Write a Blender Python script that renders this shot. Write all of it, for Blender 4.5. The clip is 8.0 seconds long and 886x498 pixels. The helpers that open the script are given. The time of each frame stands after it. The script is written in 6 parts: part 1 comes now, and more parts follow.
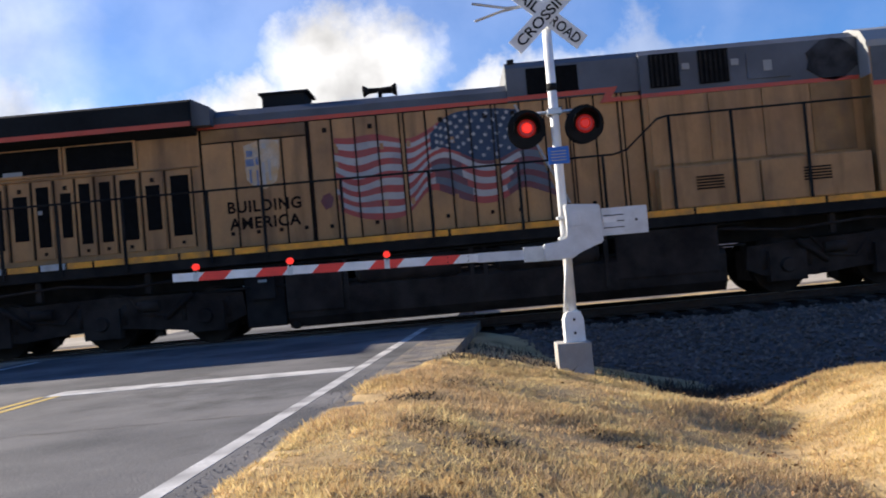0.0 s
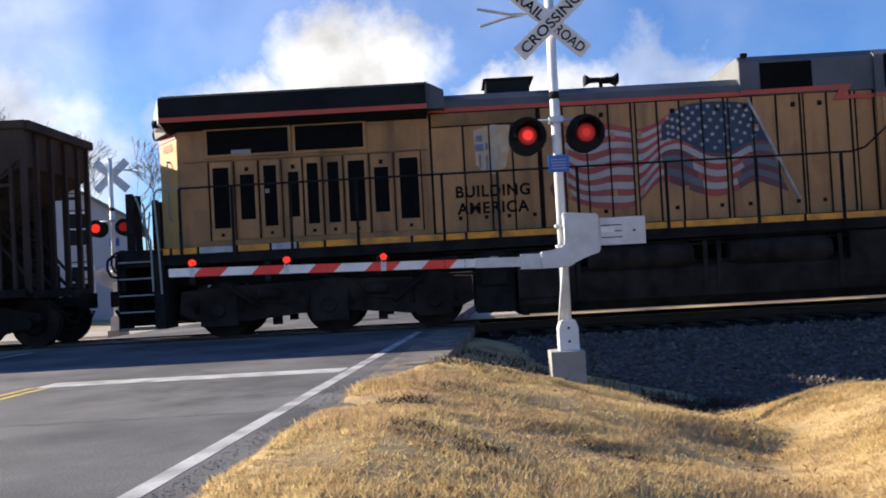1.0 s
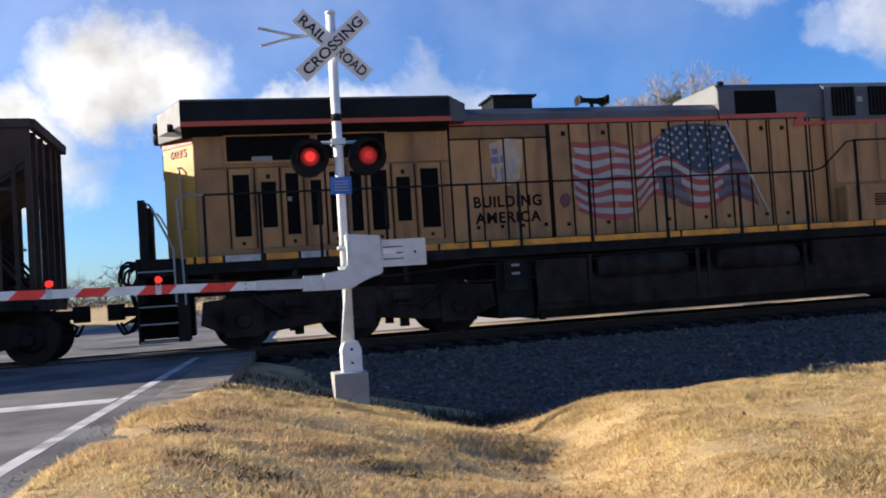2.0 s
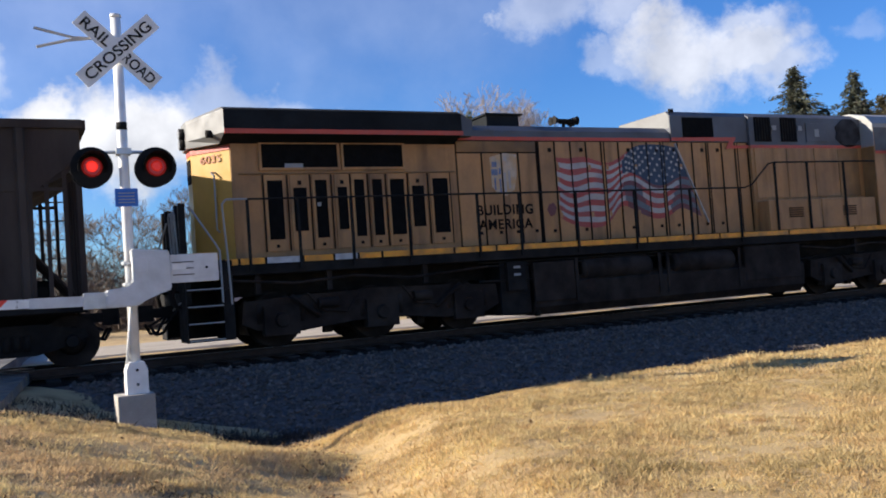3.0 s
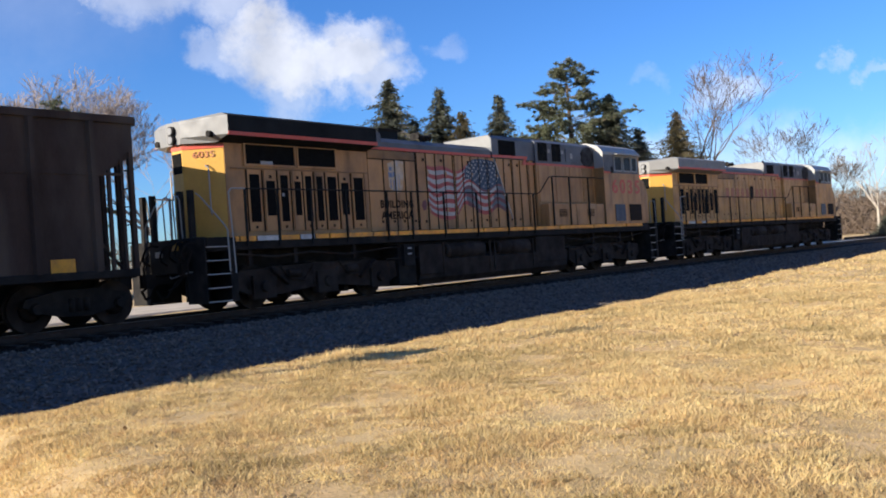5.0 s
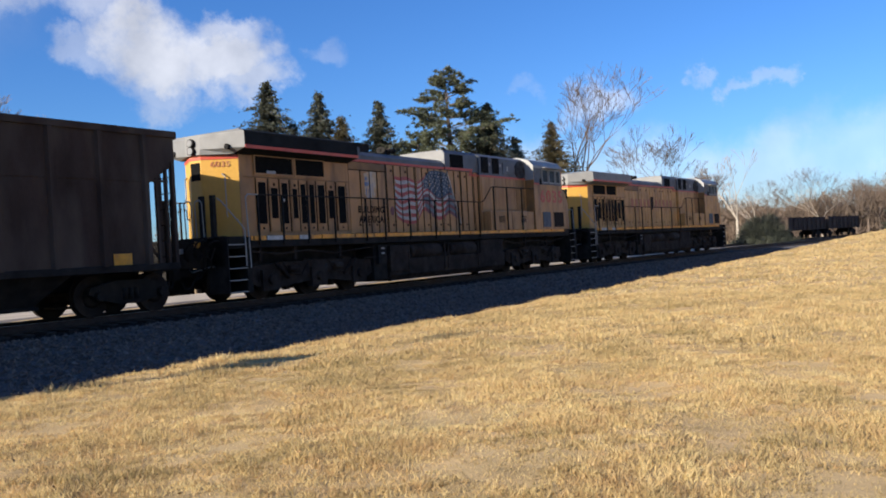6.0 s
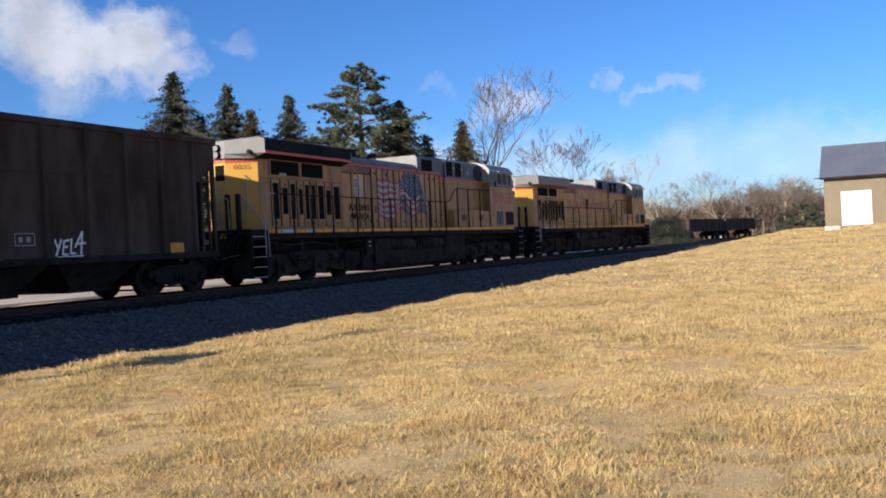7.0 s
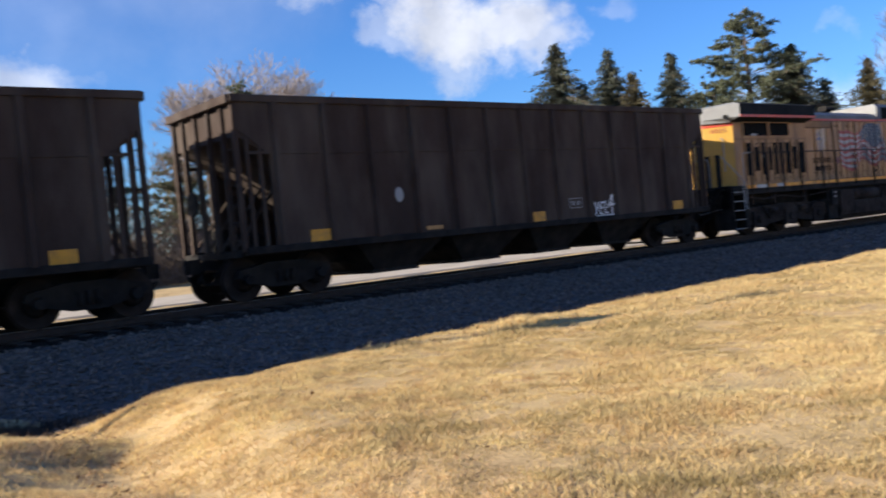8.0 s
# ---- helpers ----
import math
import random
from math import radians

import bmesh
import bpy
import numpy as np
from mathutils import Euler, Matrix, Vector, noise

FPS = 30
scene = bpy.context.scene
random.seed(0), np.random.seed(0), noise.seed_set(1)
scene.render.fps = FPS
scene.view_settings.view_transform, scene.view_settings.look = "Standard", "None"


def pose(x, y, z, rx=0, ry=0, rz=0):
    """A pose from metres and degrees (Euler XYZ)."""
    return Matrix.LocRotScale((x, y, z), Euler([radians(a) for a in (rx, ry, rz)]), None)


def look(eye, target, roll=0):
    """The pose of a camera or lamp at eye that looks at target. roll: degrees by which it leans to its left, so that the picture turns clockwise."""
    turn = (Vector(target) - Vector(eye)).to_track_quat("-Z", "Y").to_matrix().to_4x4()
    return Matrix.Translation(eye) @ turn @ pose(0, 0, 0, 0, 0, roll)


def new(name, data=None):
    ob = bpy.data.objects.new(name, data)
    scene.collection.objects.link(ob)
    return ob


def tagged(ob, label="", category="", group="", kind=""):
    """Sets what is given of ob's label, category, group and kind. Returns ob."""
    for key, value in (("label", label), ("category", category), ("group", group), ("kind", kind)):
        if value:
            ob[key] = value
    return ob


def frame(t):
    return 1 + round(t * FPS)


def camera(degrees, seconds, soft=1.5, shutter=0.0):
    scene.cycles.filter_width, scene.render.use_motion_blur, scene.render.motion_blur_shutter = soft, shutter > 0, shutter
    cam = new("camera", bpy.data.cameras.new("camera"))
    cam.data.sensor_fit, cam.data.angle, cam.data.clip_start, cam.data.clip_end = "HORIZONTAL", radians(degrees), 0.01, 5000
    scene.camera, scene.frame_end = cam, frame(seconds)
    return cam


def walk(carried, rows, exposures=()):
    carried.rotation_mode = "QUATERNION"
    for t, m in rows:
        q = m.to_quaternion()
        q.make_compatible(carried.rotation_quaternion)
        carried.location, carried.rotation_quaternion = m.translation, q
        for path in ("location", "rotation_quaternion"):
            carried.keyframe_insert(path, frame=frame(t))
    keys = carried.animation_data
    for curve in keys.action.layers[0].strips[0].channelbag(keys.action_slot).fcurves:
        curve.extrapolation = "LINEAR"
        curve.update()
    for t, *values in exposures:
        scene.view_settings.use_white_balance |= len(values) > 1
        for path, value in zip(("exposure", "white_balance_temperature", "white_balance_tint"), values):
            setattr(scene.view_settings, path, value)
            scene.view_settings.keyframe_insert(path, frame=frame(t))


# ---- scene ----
# Rail top is z = 0, x runs along the track, y away from the viewer.
PATH = [(0.0, 0.94, 1.27, 5.04), (0.5, 4.24, 1.6, 3.33), (1.0, 0.71, 1.52, 3.1), (1.5, -5.89, 2.12, 3.06), (1.7, -8.71, 2.15, 3.34),
        (2.8, -23.96, 2.05, 4.1), (3.0, -26.13, 2.17, 4.11), (3.5, -33.0, 2.15, 4.33), (4.0, -38.72, 2.04, 4.16), (4.5, -45.6, 1.42, 4.25),
        (5.0, -51.2, 0.31, 3.85), (5.2, -53.55, 0.05, 3.9), (6.5, -61.78, 0.15, 2.97), (7.0, -64.69, -0.31, 2.8), (7.5, -58.23, -1.56, 3.85),
        (8.0, -40.27, -0.88, 5.43)]
EYE = (0.0, 0.0, 1.015)
cam = camera(52.6, 8.0, 1.85, 0.12)
walk(cam, [(t, pose(*EYE, 90 + p, r, y)) for t, y, p, r in PATH],
     exposures=[(0.0, 1.15), (1.5, 1.12), (3.0, 1.1), (4.5, 1.23), (6.5, 0.93), (7.5, 0.92), (8.0, 1.2)])

SUN = Vector((-2.5, 0.98, 1.0)).normalized()
world = bpy.data.worlds.new("world")
scene.world = world
world.use_nodes = True


def build_sky():
    nt = world.node_tree
    n, l = nt.nodes, nt.links
    sky = n.new("ShaderNodeTexSky")
    sky.sky_type, sky.sun_disc = "NISHITA", False
    sky.sun_elevation, sky.sun_rotation = math.asin(SUN.z), math.atan2(SUN.x, SUN.y)
    sky.air_density, sky.dust_density, sky.ozone_density = 1.0, 0.35, 3.5
    tc = n.new("ShaderNodeTexCoord")
    noise1 = n.new("ShaderNodeTexNoise")
    noise1.inputs["Scale"].default_value, noise1.inputs["Detail"].default_value, noise1.inputs["Roughness"].default_value = 9, 8, 0.62
    l.new(tc.outputs["Generated"], noise1.inputs["Vector"])
    sub = n.new("ShaderNodeVectorMath")
    sub.operation = "SUBTRACT"
    sub.inputs[1].default_value = (0.5, 0.5, 0.5)
    l.new(noise1.outputs["Color"], sub.inputs[0])
    mul = n.new("ShaderNodeVectorMath")
    mul.operation = "MULTIPLY"
    mul.inputs[1].default_value = (0.16, 0.16, 0.16)
    l.new(sub.outputs[0], mul.inputs[0])
    add = n.new("ShaderNodeVectorMath")
    l.new(mul.outputs[0], add.inputs[0])
    l.new(tc.outputs["Generated"], add.inputs[1])
    flat = n.new("ShaderNodeVectorMath")
    flat.operation = "MULTIPLY"
    flat.inputs[1].default_value = (1, 1, 1.5)
    l.new(add.outputs[0], flat.inputs[0])
    # clouds: azimuth, height, half width, density
    clouds = [(-6, 13.6, 6.3, 1), (-12.5, 9, 6.0, 1), (-28, 8, 9, .85), (-36, 15, 17, .5), (3.5, 11.2, 3.0, .85), (16, 11.0, 4.0, .5), (8.4, 9.8, 4.6, .85), (13, 11.5, 4, .4),
              (41.6, 13.2, 4.2, .70), (45.6, 12.8, 3.5, .68), (46.4, 14.2, 2.4, .5), (38.2, 15.9, 3.0, .42), (34, 17, 3.2, .36), (47, 10.9, 2.6, .55), (41.5, 10.9, 2.0, .35), (37, 12.6, 2.0, .3), (31, 16.5, 1.4, .35),
              (52, 12.5, 1.5, .15), (75.2, 9.5, 1.0, .26), (76.0, 9.7, .9, .26), (77.3, 8.9, .9, .24), (80.1, 9.4, 1.0, .26), (78.7, 9.2, .9, .24), (69.5, 9.1, 1.9, .4), (65.7, 11.2, 1.0, .10),
              (78, 3.2, 5, .3), (89, 3.0, 5, .3), (64, 4, 6, .3), (71, 3.5, 5, .3), (84, 4, 5, .22), (-10, 23, 26, .2), (22, 21, 15, .13), (-60, 18, 12, .7), (-95, 14, 12, .7), (130, 15, 10, .7), (180, 20, 12, .7), (-140, 16, 11, .7)]
    last = None
    for az, el, half, dens in clouds:
        a, e = radians(az), radians(el)
        d = n.new("ShaderNodeVectorMath")
        d.operation = "DISTANCE"
        d.inputs[1].default_value = (math.sin(a) * math.cos(e), math.cos(a) * math.cos(e), 1.5 * math.sin(e))
        l.new(flat.outputs[0], d.inputs[0])
        m = n.new("ShaderNodeMapRange")
        m.interpolation_type = "SMOOTHSTEP"
        r = radians(half)
        m.inputs["From Min"].default_value, m.inputs["From Max"].default_value = r * 1.25, r * 0.45
        m.inputs["To Min"].default_value, m.inputs["To Max"].default_value = 0, dens
        l.new(d.outputs["Value"], m.inputs["Value"])
        if last is None:
            last = m.outputs[0]
        else:
            mx = n.new("ShaderNodeMath")
            mx.operation = "MAXIMUM"
            l.new(last, mx.inputs[0])
            l.new(m.outputs[0], mx.inputs[1])
            last = mx.outputs[0]
    # cloud tone: the sky's own light, whitened, with soft grey bellies
    noise2 = n.new("ShaderNodeTexNoise")
    noise2.inputs["Scale"].default_value, noise2.inputs["Detail"].default_value = 14, 5
    l.new(tc.outputs["Generated"], noise2.inputs["Vector"])
    tone = n.new("ShaderNodeMapRange")
    tone.inputs["From Min"].default_value, tone.inputs["From Max"].default_value = 0.3, 0.65
    tone.inputs["To Min"].default_value, tone.inputs["To Max"].default_value = CLOUD * 0.55, CLOUD
    l.new(noise2.outputs["Fac"], tone.inputs["Value"])
    col = n.new("ShaderNodeVectorMath")
    col.operation = "SCALE"
    col.inputs[0].default_value = (1.0, 0.98, 0.97)
    l.new(tone.outputs[0], col.inputs["Scale"])
    hsv = n.new("ShaderNodeHueSaturation")
    hsv.inputs["Saturation"].default_value = 1.12
    l.new(sky.outputs[0], hsv.inputs["Color"])
    mix = n.new("ShaderNodeMix")
    mix.data_type = "RGBA"
    l.new(last, mix.inputs["Factor"])
    tint = n.new("ShaderNodeVectorMath")
    tint.operation = "MULTIPLY"
    tint.inputs[1].default_value = (0.65, 0.94, 1.40)
    l.new(hsv.outputs[0], tint.inputs[0])
    l.new(tint.outputs[0], mix.inputs["A"])
    l.new(col.outputs[0], mix.inputs["B"])
    bg = n["Background"]
    l.new(mix.outputs["Result"], bg.inputs["Color"])
    bg.inputs["Strength"].default_value = SKY


SKY, CLOUD = 0.060, 10.0
build_sky()
sun = new("sun", bpy.data.lights.new("sun", "SUN"))
sun.data.energy, sun.data.angle, sun.data.color = 5.0, radians(0.5), (1.0, 0.9, 0.76)
sun.matrix_world = look(SUN * 100, (0, 0, 0))


# ---- materials ----
def paint(name, color, rough=0.6, metal=0.0, vary=0.25, scale=3.0, bump=0.0, fine=40.0, dirt=None, dirt_amount=0.5, dirt_scale=1.2, island=0.0, each=0.0, spec=0.5, stretch=(1, 1, 1), two=None, trans=0.0, streak=0.0):
    m = bpy.data.materials.new(name)
    m.use_nodes = True
    n, l = m.node_tree.nodes, m.node_tree.links
    b = n["Principled BSDF"]
    b.inputs["Roughness"].default_value, b.inputs["Metallic"].default_value = rough, metal
    b.inputs["Specular IOR Level"].default_value = spec
    tc = n.new("ShaderNodeTexCoord")
    mp = n.new("ShaderNodeMapping")
    mp.inputs["Scale"].default_value = stretch
    l.new(tc.outputs["Object"], mp.inputs["Vector"])

    def noi(s, detail=5):
        t = n.new("ShaderNodeTexNoise")
        t.inputs["Scale"].default_value, t.inputs["Detail"].default_value = s, detail
        l.new(mp.outputs[0], t.inputs["Vector"])
        return t.outputs["Fac"]

    def ramp(fac, lo, hi, a, c):
        t = n.new("ShaderNodeMapRange")
        for k, v in zip(("From Min", "From Max", "To Min", "To Max"), (lo, hi, a, c)):
            t.inputs[k].default_value = v
        l.new(fac, t.inputs["Value"])
        return t.outputs[0]

    def mixed(fac, a, c, how="MIX"):
        t = n.new("ShaderNodeMix")
        t.data_type, t.blend_type = "RGBA", how
        for key, v in (("Factor", fac), ("A", a), ("B", c)):
            if isinstance(v, tuple):
                t.inputs[key].default_value = (*v, 1)
            elif isinstance(v, float):
                t.inputs[key].default_value = v
            else:
                l.new(v, t.inputs[key])
        return t.outputs["Result"]

    out = mixed(ramp(noi(scale), 0.3, 0.7, 0.0, 1.0), tuple(c * (1 - vary) for c in color), tuple(min(1, c * (1 + vary)) for c in color))
    out = mixed(ramp(noi(fine, 3), 0.3, 0.7, 0.0, 1.0), mixed(1.0, out, (1 - vary * .7,) * 3, "MULTIPLY"), out)
    if two:
        out = mixed(ramp(noi(scale * .23, 6), 0.44, 0.58, 0.0, 0.85), out, two)
    if dirt:
        out = mixed(ramp(noi(dirt_scale, 8), 0.42, 0.68, 0.0, dirt_amount), out, dirt)
    if streak:
        sm = n.new("ShaderNodeMapping")
        sm.inputs["Scale"].default_value = (3.5, 3.5, 0.4)
        l.new(tc.outputs["Object"], sm.inputs["Vector"])
        st = n.new("ShaderNodeTexNoise")
        st.inputs["Scale"].default_value, st.inputs["Detail"].default_value = 1.0, 6
        l.new(sm.outputs[0], st.inputs["Vector"])
        out = mixed(ramp(st.outputs["Fac"], 0.5, 0.78, 0.0, streak), out, (0.10, 0.055, 0.03))
    if island:
        g = n.new("ShaderNodeNewGeometry")
        out = mixed(ramp(g.outputs["Random Per Island"], 0, 1, 0.0, island), out, mixed(1.0, out, (0.35, 0.35, 0.35), "MULTIPLY"))
    if each:
        g = n.new("ShaderNodeObjectInfo")
        out = mixed(ramp(g.outputs["Random"], 0, 1, 0.0, each), out, mixed(1.0, out, (0.45, 0.42, 0.4), "MULTIPLY"))
    l.new(out, b.inputs["Base Color"])
    if bump:
        bp = n.new("ShaderNodeBump")
        bp.inputs["Strength"].default_value, bp.inputs["Distance"].default_value = 0.8, bump
        l.new(noi(fine, 6), bp.inputs["Height"])
        l.new(bp.outputs[0], b.inputs["Normal"])
    if trans:
        tl, ms = n.new("ShaderNodeBsdfTranslucent"), n.new("ShaderNodeMixShader")
        ms.inputs[0].default_value = trans
        l.new(out, tl.inputs["Color"])
        l.new(b.outputs[0], ms.inputs[1])
        l.new(tl.outputs[0], ms.inputs[2])
        l.new(ms.outputs[0], n["Material Output"].inputs["Surface"])
    rr = ramp(noi(scale * 2.3), 0.3, 0.7, max(rough - .12, .05), min(rough + .12, 1))
    l.new(rr, b.inputs["Roughness"])
    return m


def glow(name, color, strength):
    m = bpy.data.materials.new(name)
    m.use_nodes = True
    b = m.node_tree.nodes["Principled BSDF"]
    b.inputs["Base Color"].default_value, b.inputs["Emission Color"].default_value = (*(c * .3 for c in color), 1), (*color, 1)
    b.inputs["Emission Strength"].default_value, b.inputs["Roughness"].default_value = strength, 0.3
    return m


def glass(name, color):
    m = bpy.data.materials.new(name)
    m.use_nodes = True
    b = m.node_tree.nodes["Principled BSDF"]
    b.inputs["Base Color"].default_value, b.inputs["Roughness"].default_value, b.inputs["IOR"].default_value = (*color, 1), 0.25, 1.15
    return m


DIRT = (0.09, 0.065, 0.045)
M_GROUND = paint("dry_grass_soil", (0.50, 0.35, 0.18), 0.95, vary=0.5, scale=2.6, bump=0.012, fine=26, dirt=(0.40, 0.30, 0.15), dirt_amount=0.7, dirt_scale=0.7, two=(0.56, 0.40, 0.21), spec=0.1)
M_BLADE = paint("straw_grass_blades", (0.95, 0.635, 0.315), 0.8, vary=0.30, scale=5.5, fine=14, island=0.42, trans=0.45, dirt=(0.60, 0.40, 0.18), dirt_amount=0.5, dirt_scale=0.8, spec=0.2)
M_OLDBLADE = paint("olive_grass_blades", (0.70, 0.53, 0.26), 0.8, vary=0.30, scale=5.5, fine=14, island=0.5, trans=0.45, dirt=(0.34, 0.27, 0.11), dirt_amount=0.5, dirt_scale=0.8, spec=0.2)
M_REDBLADE = paint("russet_grass_blades", (0.80, 0.56, 0.31), 0.8, vary=0.30, scale=5.5, fine=14, island=0.5, trans=0.45, dirt=(0.40, 0.25, 0.12), dirt_amount=0.5, dirt_scale=0.8, spec=0.2)
M_LEAF = paint("dead_leaves", (0.30, 0.16, 0.07), 0.85, vary=0.4, island=0.8)
M_ASPHALT = paint("worn_asphalt", (0.155, 0.15, 0.148), 0.9, vary=0.42, scale=2.2, bump=0.006, fine=55, dirt=(0.07, 0.07, 0.074), dirt_amount=0.9, dirt_scale=0.55, spec=0.2, two=(0.20, 0.19, 0.185))
M_SHOULDER = paint("broken_asphalt", (0.18, 0.16, 0.145), 0.95, vary=0.4, scale=5, bump=0.012, fine=55, dirt=(0.34, 0.26, 0.15), dirt_amount=0.6, dirt_scale=2.5)
M_LINE = paint("road_paint_white", (0.62, 0.60, 0.57), 0.75, vary=0.22, scale=6, dirt=(0.17, 0.16, 0.155), dirt_amount=0.85, dirt_scale=3)
M_YLINE = paint("road_paint_yellow", (0.66, 0.44, 0.09), 0.7, vary=0.15, scale=6, dirt=(0.25, 0.22, 0.15), dirt_amount=0.5, dirt_scale=9)
M_CRUMB = paint("shoulder_gravel", (0.36, 0.33, 0.30), 0.95, vary=0.3, scale=6, island=0.6)
M_DARKBALLAST = paint("blackish_ballast", (0.030, 0.023, 0.019), 0.95, vary=0.4, scale=8, bump=0.05, fine=22, island=.5, spec=.1)
M_BED = paint("ballast_bed", (0.12, 0.10, 0.088), 0.95, vary=0.4, scale=8, bump=0.05, fine=22, dirt=(0.07, 0.065, 0.06), dirt_amount=0.6)
M_STONE = paint("ballast_stone", (0.185, 0.150, 0.125), 0.9, vary=0.3, scale=5, island=1.0)
M_TIE = paint("creosoted_tie", (0.04, 0.03, 0.025), 0.9, vary=0.4, scale=3, fine=60, bump=0.01, each=0.5, stretch=(1, .2, 1))
M_RAIL = paint("rusty_rail", (0.038, 0.023, 0.017), 0.7, metal=0.4, vary=0.3, scale=4)
M_RAILTOP = paint("polished_rail_head", (0.2, 0.19, 0.18), 0.5, metal=1, vary=0.1)
M_GRAVELROAD = paint("pale_gravel_lane", (0.42, 0.36, 0.28), 0.95, vary=0.18, scale=0.8, bump=0.01, fine=40)
M_YELLOW = paint("weathered_yellow_paint", (0.515, 0.272, 0.108), 0.55, vary=0.14, scale=1.3, fine=14, dirt=(0.23, 0.13, 0.065), dirt_amount=0.8, dirt_scale=1.3, stretch=(1.2, 1, 0.8), each=0.26, streak=0.7, spec=.3)
# lit copy of the body yellow: sunlight put into the colour, less dirt
M_SUNYELLOW = paint("sunlit_yellow_paint", (0.56, 0.32, 0.062), 0.5, vary=0.12, scale=1.3, fine=14, dirt=(0.5, 0.28, 0.08), dirt_amount=0.4, dirt_scale=1.6, each=0.1, streak=0.12, spec=.3)
M_FADEDYELLOW = paint("faded_yellow_paint", (0.60, 0.325, 0.11), 0.55, vary=0.14, scale=1.3, fine=14, dirt=(0.30, 0.17, 0.08), dirt_amount=0.7, dirt_scale=1.2, each=0.2, streak=0.55, spec=.3)
M_FADEDRED = paint("faded_red_paint", (0.40, 0.13, 0.055), 0.6, vary=0.2, scale=4, dirt=(0.34, 0.19, 0.08), dirt_amount=0.7, dirt_scale=3)
# yellow browned by soot; also stands in for shade around the cab's rear
M_SHADESTAIN = paint("soot_and_shade_yellow", (0.27, 0.14, 0.045), 0.65, vary=0.25, scale=1.5, dirt=(0.09, 0.055, 0.03), dirt_amount=0.7, dirt_scale=1.2, streak=.6)
M_CABSIDE = paint("shaded_cab_grey", (0.085, 0.09, 0.10), 0.6, vary=0.2, scale=2)
M_STRIPE = paint("sill_yellow", (0.85, 0.335, 0.018), 0.5, vary=0.15, dirt=DIRT, dirt_amount=0.5, dirt_scale=4)
M_SILVER = paint("sill_silver", (0.5, 0.5, 0.5), 0.5, vary=0.15, dirt=DIRT, dirt_amount=0.5, dirt_scale=4)
M_GREY = paint("weathered_grey_paint", (0.095, 0.102, 0.12), 0.6, vary=0.15, scale=1.2, dirt=(0.04, 0.04, 0.045), dirt_amount=0.55, dirt_scale=0.8)
M_LGREY = paint("light_grey_paint", (0.30, 0.30, 0.295), 0.55, vary=0.12, scale=1.5, dirt=(0.2, 0.19, 0.17), dirt_amount=0.5, dirt_scale=1.5)
M_COWL = paint("dull_grey_cowl", (0.20, 0.20, 0.195), 0.6, vary=0.15, scale=1.5, dirt=(0.1, 0.095, 0.09), dirt_amount=0.5, dirt_scale=1.5)
M_SMOKE = paint("smoked_grey_paint", (0.030, 0.031, 0.034), 0.85, vary=0.35, scale=3, dirt=(0.07, 0.075, 0.085), dirt_amount=0.5, dirt_scale=3, spec=.15)
M_SOOT = paint("sooty_roof", (0.018, 0.02, 0.022), 0.95, vary=0.3, scale=1.5, spec=.06)
M_RED = paint("red_stripe_paint", (0.56, 0.07, 0.035), 0.5, vary=0.15, dirt=DIRT, dirt_amount=0.4, dirt_scale=3)
M_FLAGRED = paint("flag_red", (0.42, 0.065, 0.05), 0.55, vary=0.15, scale=2, dirt=(0.13, 0.06, 0.055), dirt_amount=0.6, dirt_scale=2)
M_FLAGWHITE = paint("flag_white", (0.46, 0.42, 0.38), 0.55, vary=0.15, scale=2, dirt=(0.16, 0.16, 0.18), dirt_amount=0.65, dirt_scale=2)
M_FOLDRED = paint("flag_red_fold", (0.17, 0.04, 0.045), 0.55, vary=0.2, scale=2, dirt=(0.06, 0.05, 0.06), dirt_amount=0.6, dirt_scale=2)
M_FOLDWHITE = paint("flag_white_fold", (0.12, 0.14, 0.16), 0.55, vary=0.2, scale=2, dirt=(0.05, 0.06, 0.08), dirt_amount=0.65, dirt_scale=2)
M_EMBLEM = paint("faded_emblem", (0.50, 0.40, 0.29), 0.6, vary=0.2, scale=5, dirt=(0.55, 0.32, 0.12), dirt_amount=0.9, dirt_scale=4)
M_FADEDBLUE = paint("faded_blue", (0.10, 0.16, 0.30), 0.6, vary=0.2, scale=6, dirt=(0.4, 0.3, 0.2), dirt_amount=0.5, dirt_scale=5)
M_FLAGBLUE = paint("flag_blue", (0.014, 0.036, 0.075), 0.55, vary=0.2, scale=2)
M_BLACK = paint("grimy_black", (0.011, 0.010, 0.010), 0.85, vary=0.35, scale=2, dirt=(0.035, 0.03, 0.025), dirt_amount=0.5, dirt_scale=2.5, spec=.2)
M_GRIME = paint("underframe_grime", (0.026, 0.019, 0.016), 0.9, vary=0.4, scale=2.5, dirt=(0.055, 0.045, 0.037), dirt_amount=0.55, dirt_scale=2, bump=0.01, spec=.15)
M_GRILLE = paint("dark_grille", (0.006, 0.006, 0.006), 0.9, vary=0.3, scale=8, spec=.1)
M_SLOGAN = paint("dark_brown_lettering", (0.012, 0.008, 0.006), 0.8, vary=0.2, spec=.1)
M_LETTER = paint("letter_brown", (0.018, 0.011, 0.008), 0.8, vary=0.3, scale=6, spec=.15)
M_HOPPER = paint("grimy_brown_steel", (0.045, 0.030, 0.024), 0.85, vary=0.25, scale=1.2, fine=18, dirt=(0.10, 0.08, 0.064), dirt_amount=0.6, spec=.2, dirt_scale=0.9, stretch=(1.5, 1, 0.5))
M_ORANGE = paint("orange_panel", (0.62, 0.29, 0.02), 0.6, vary=0.15, dirt=DIRT, dirt_amount=0.5, dirt_scale=6)
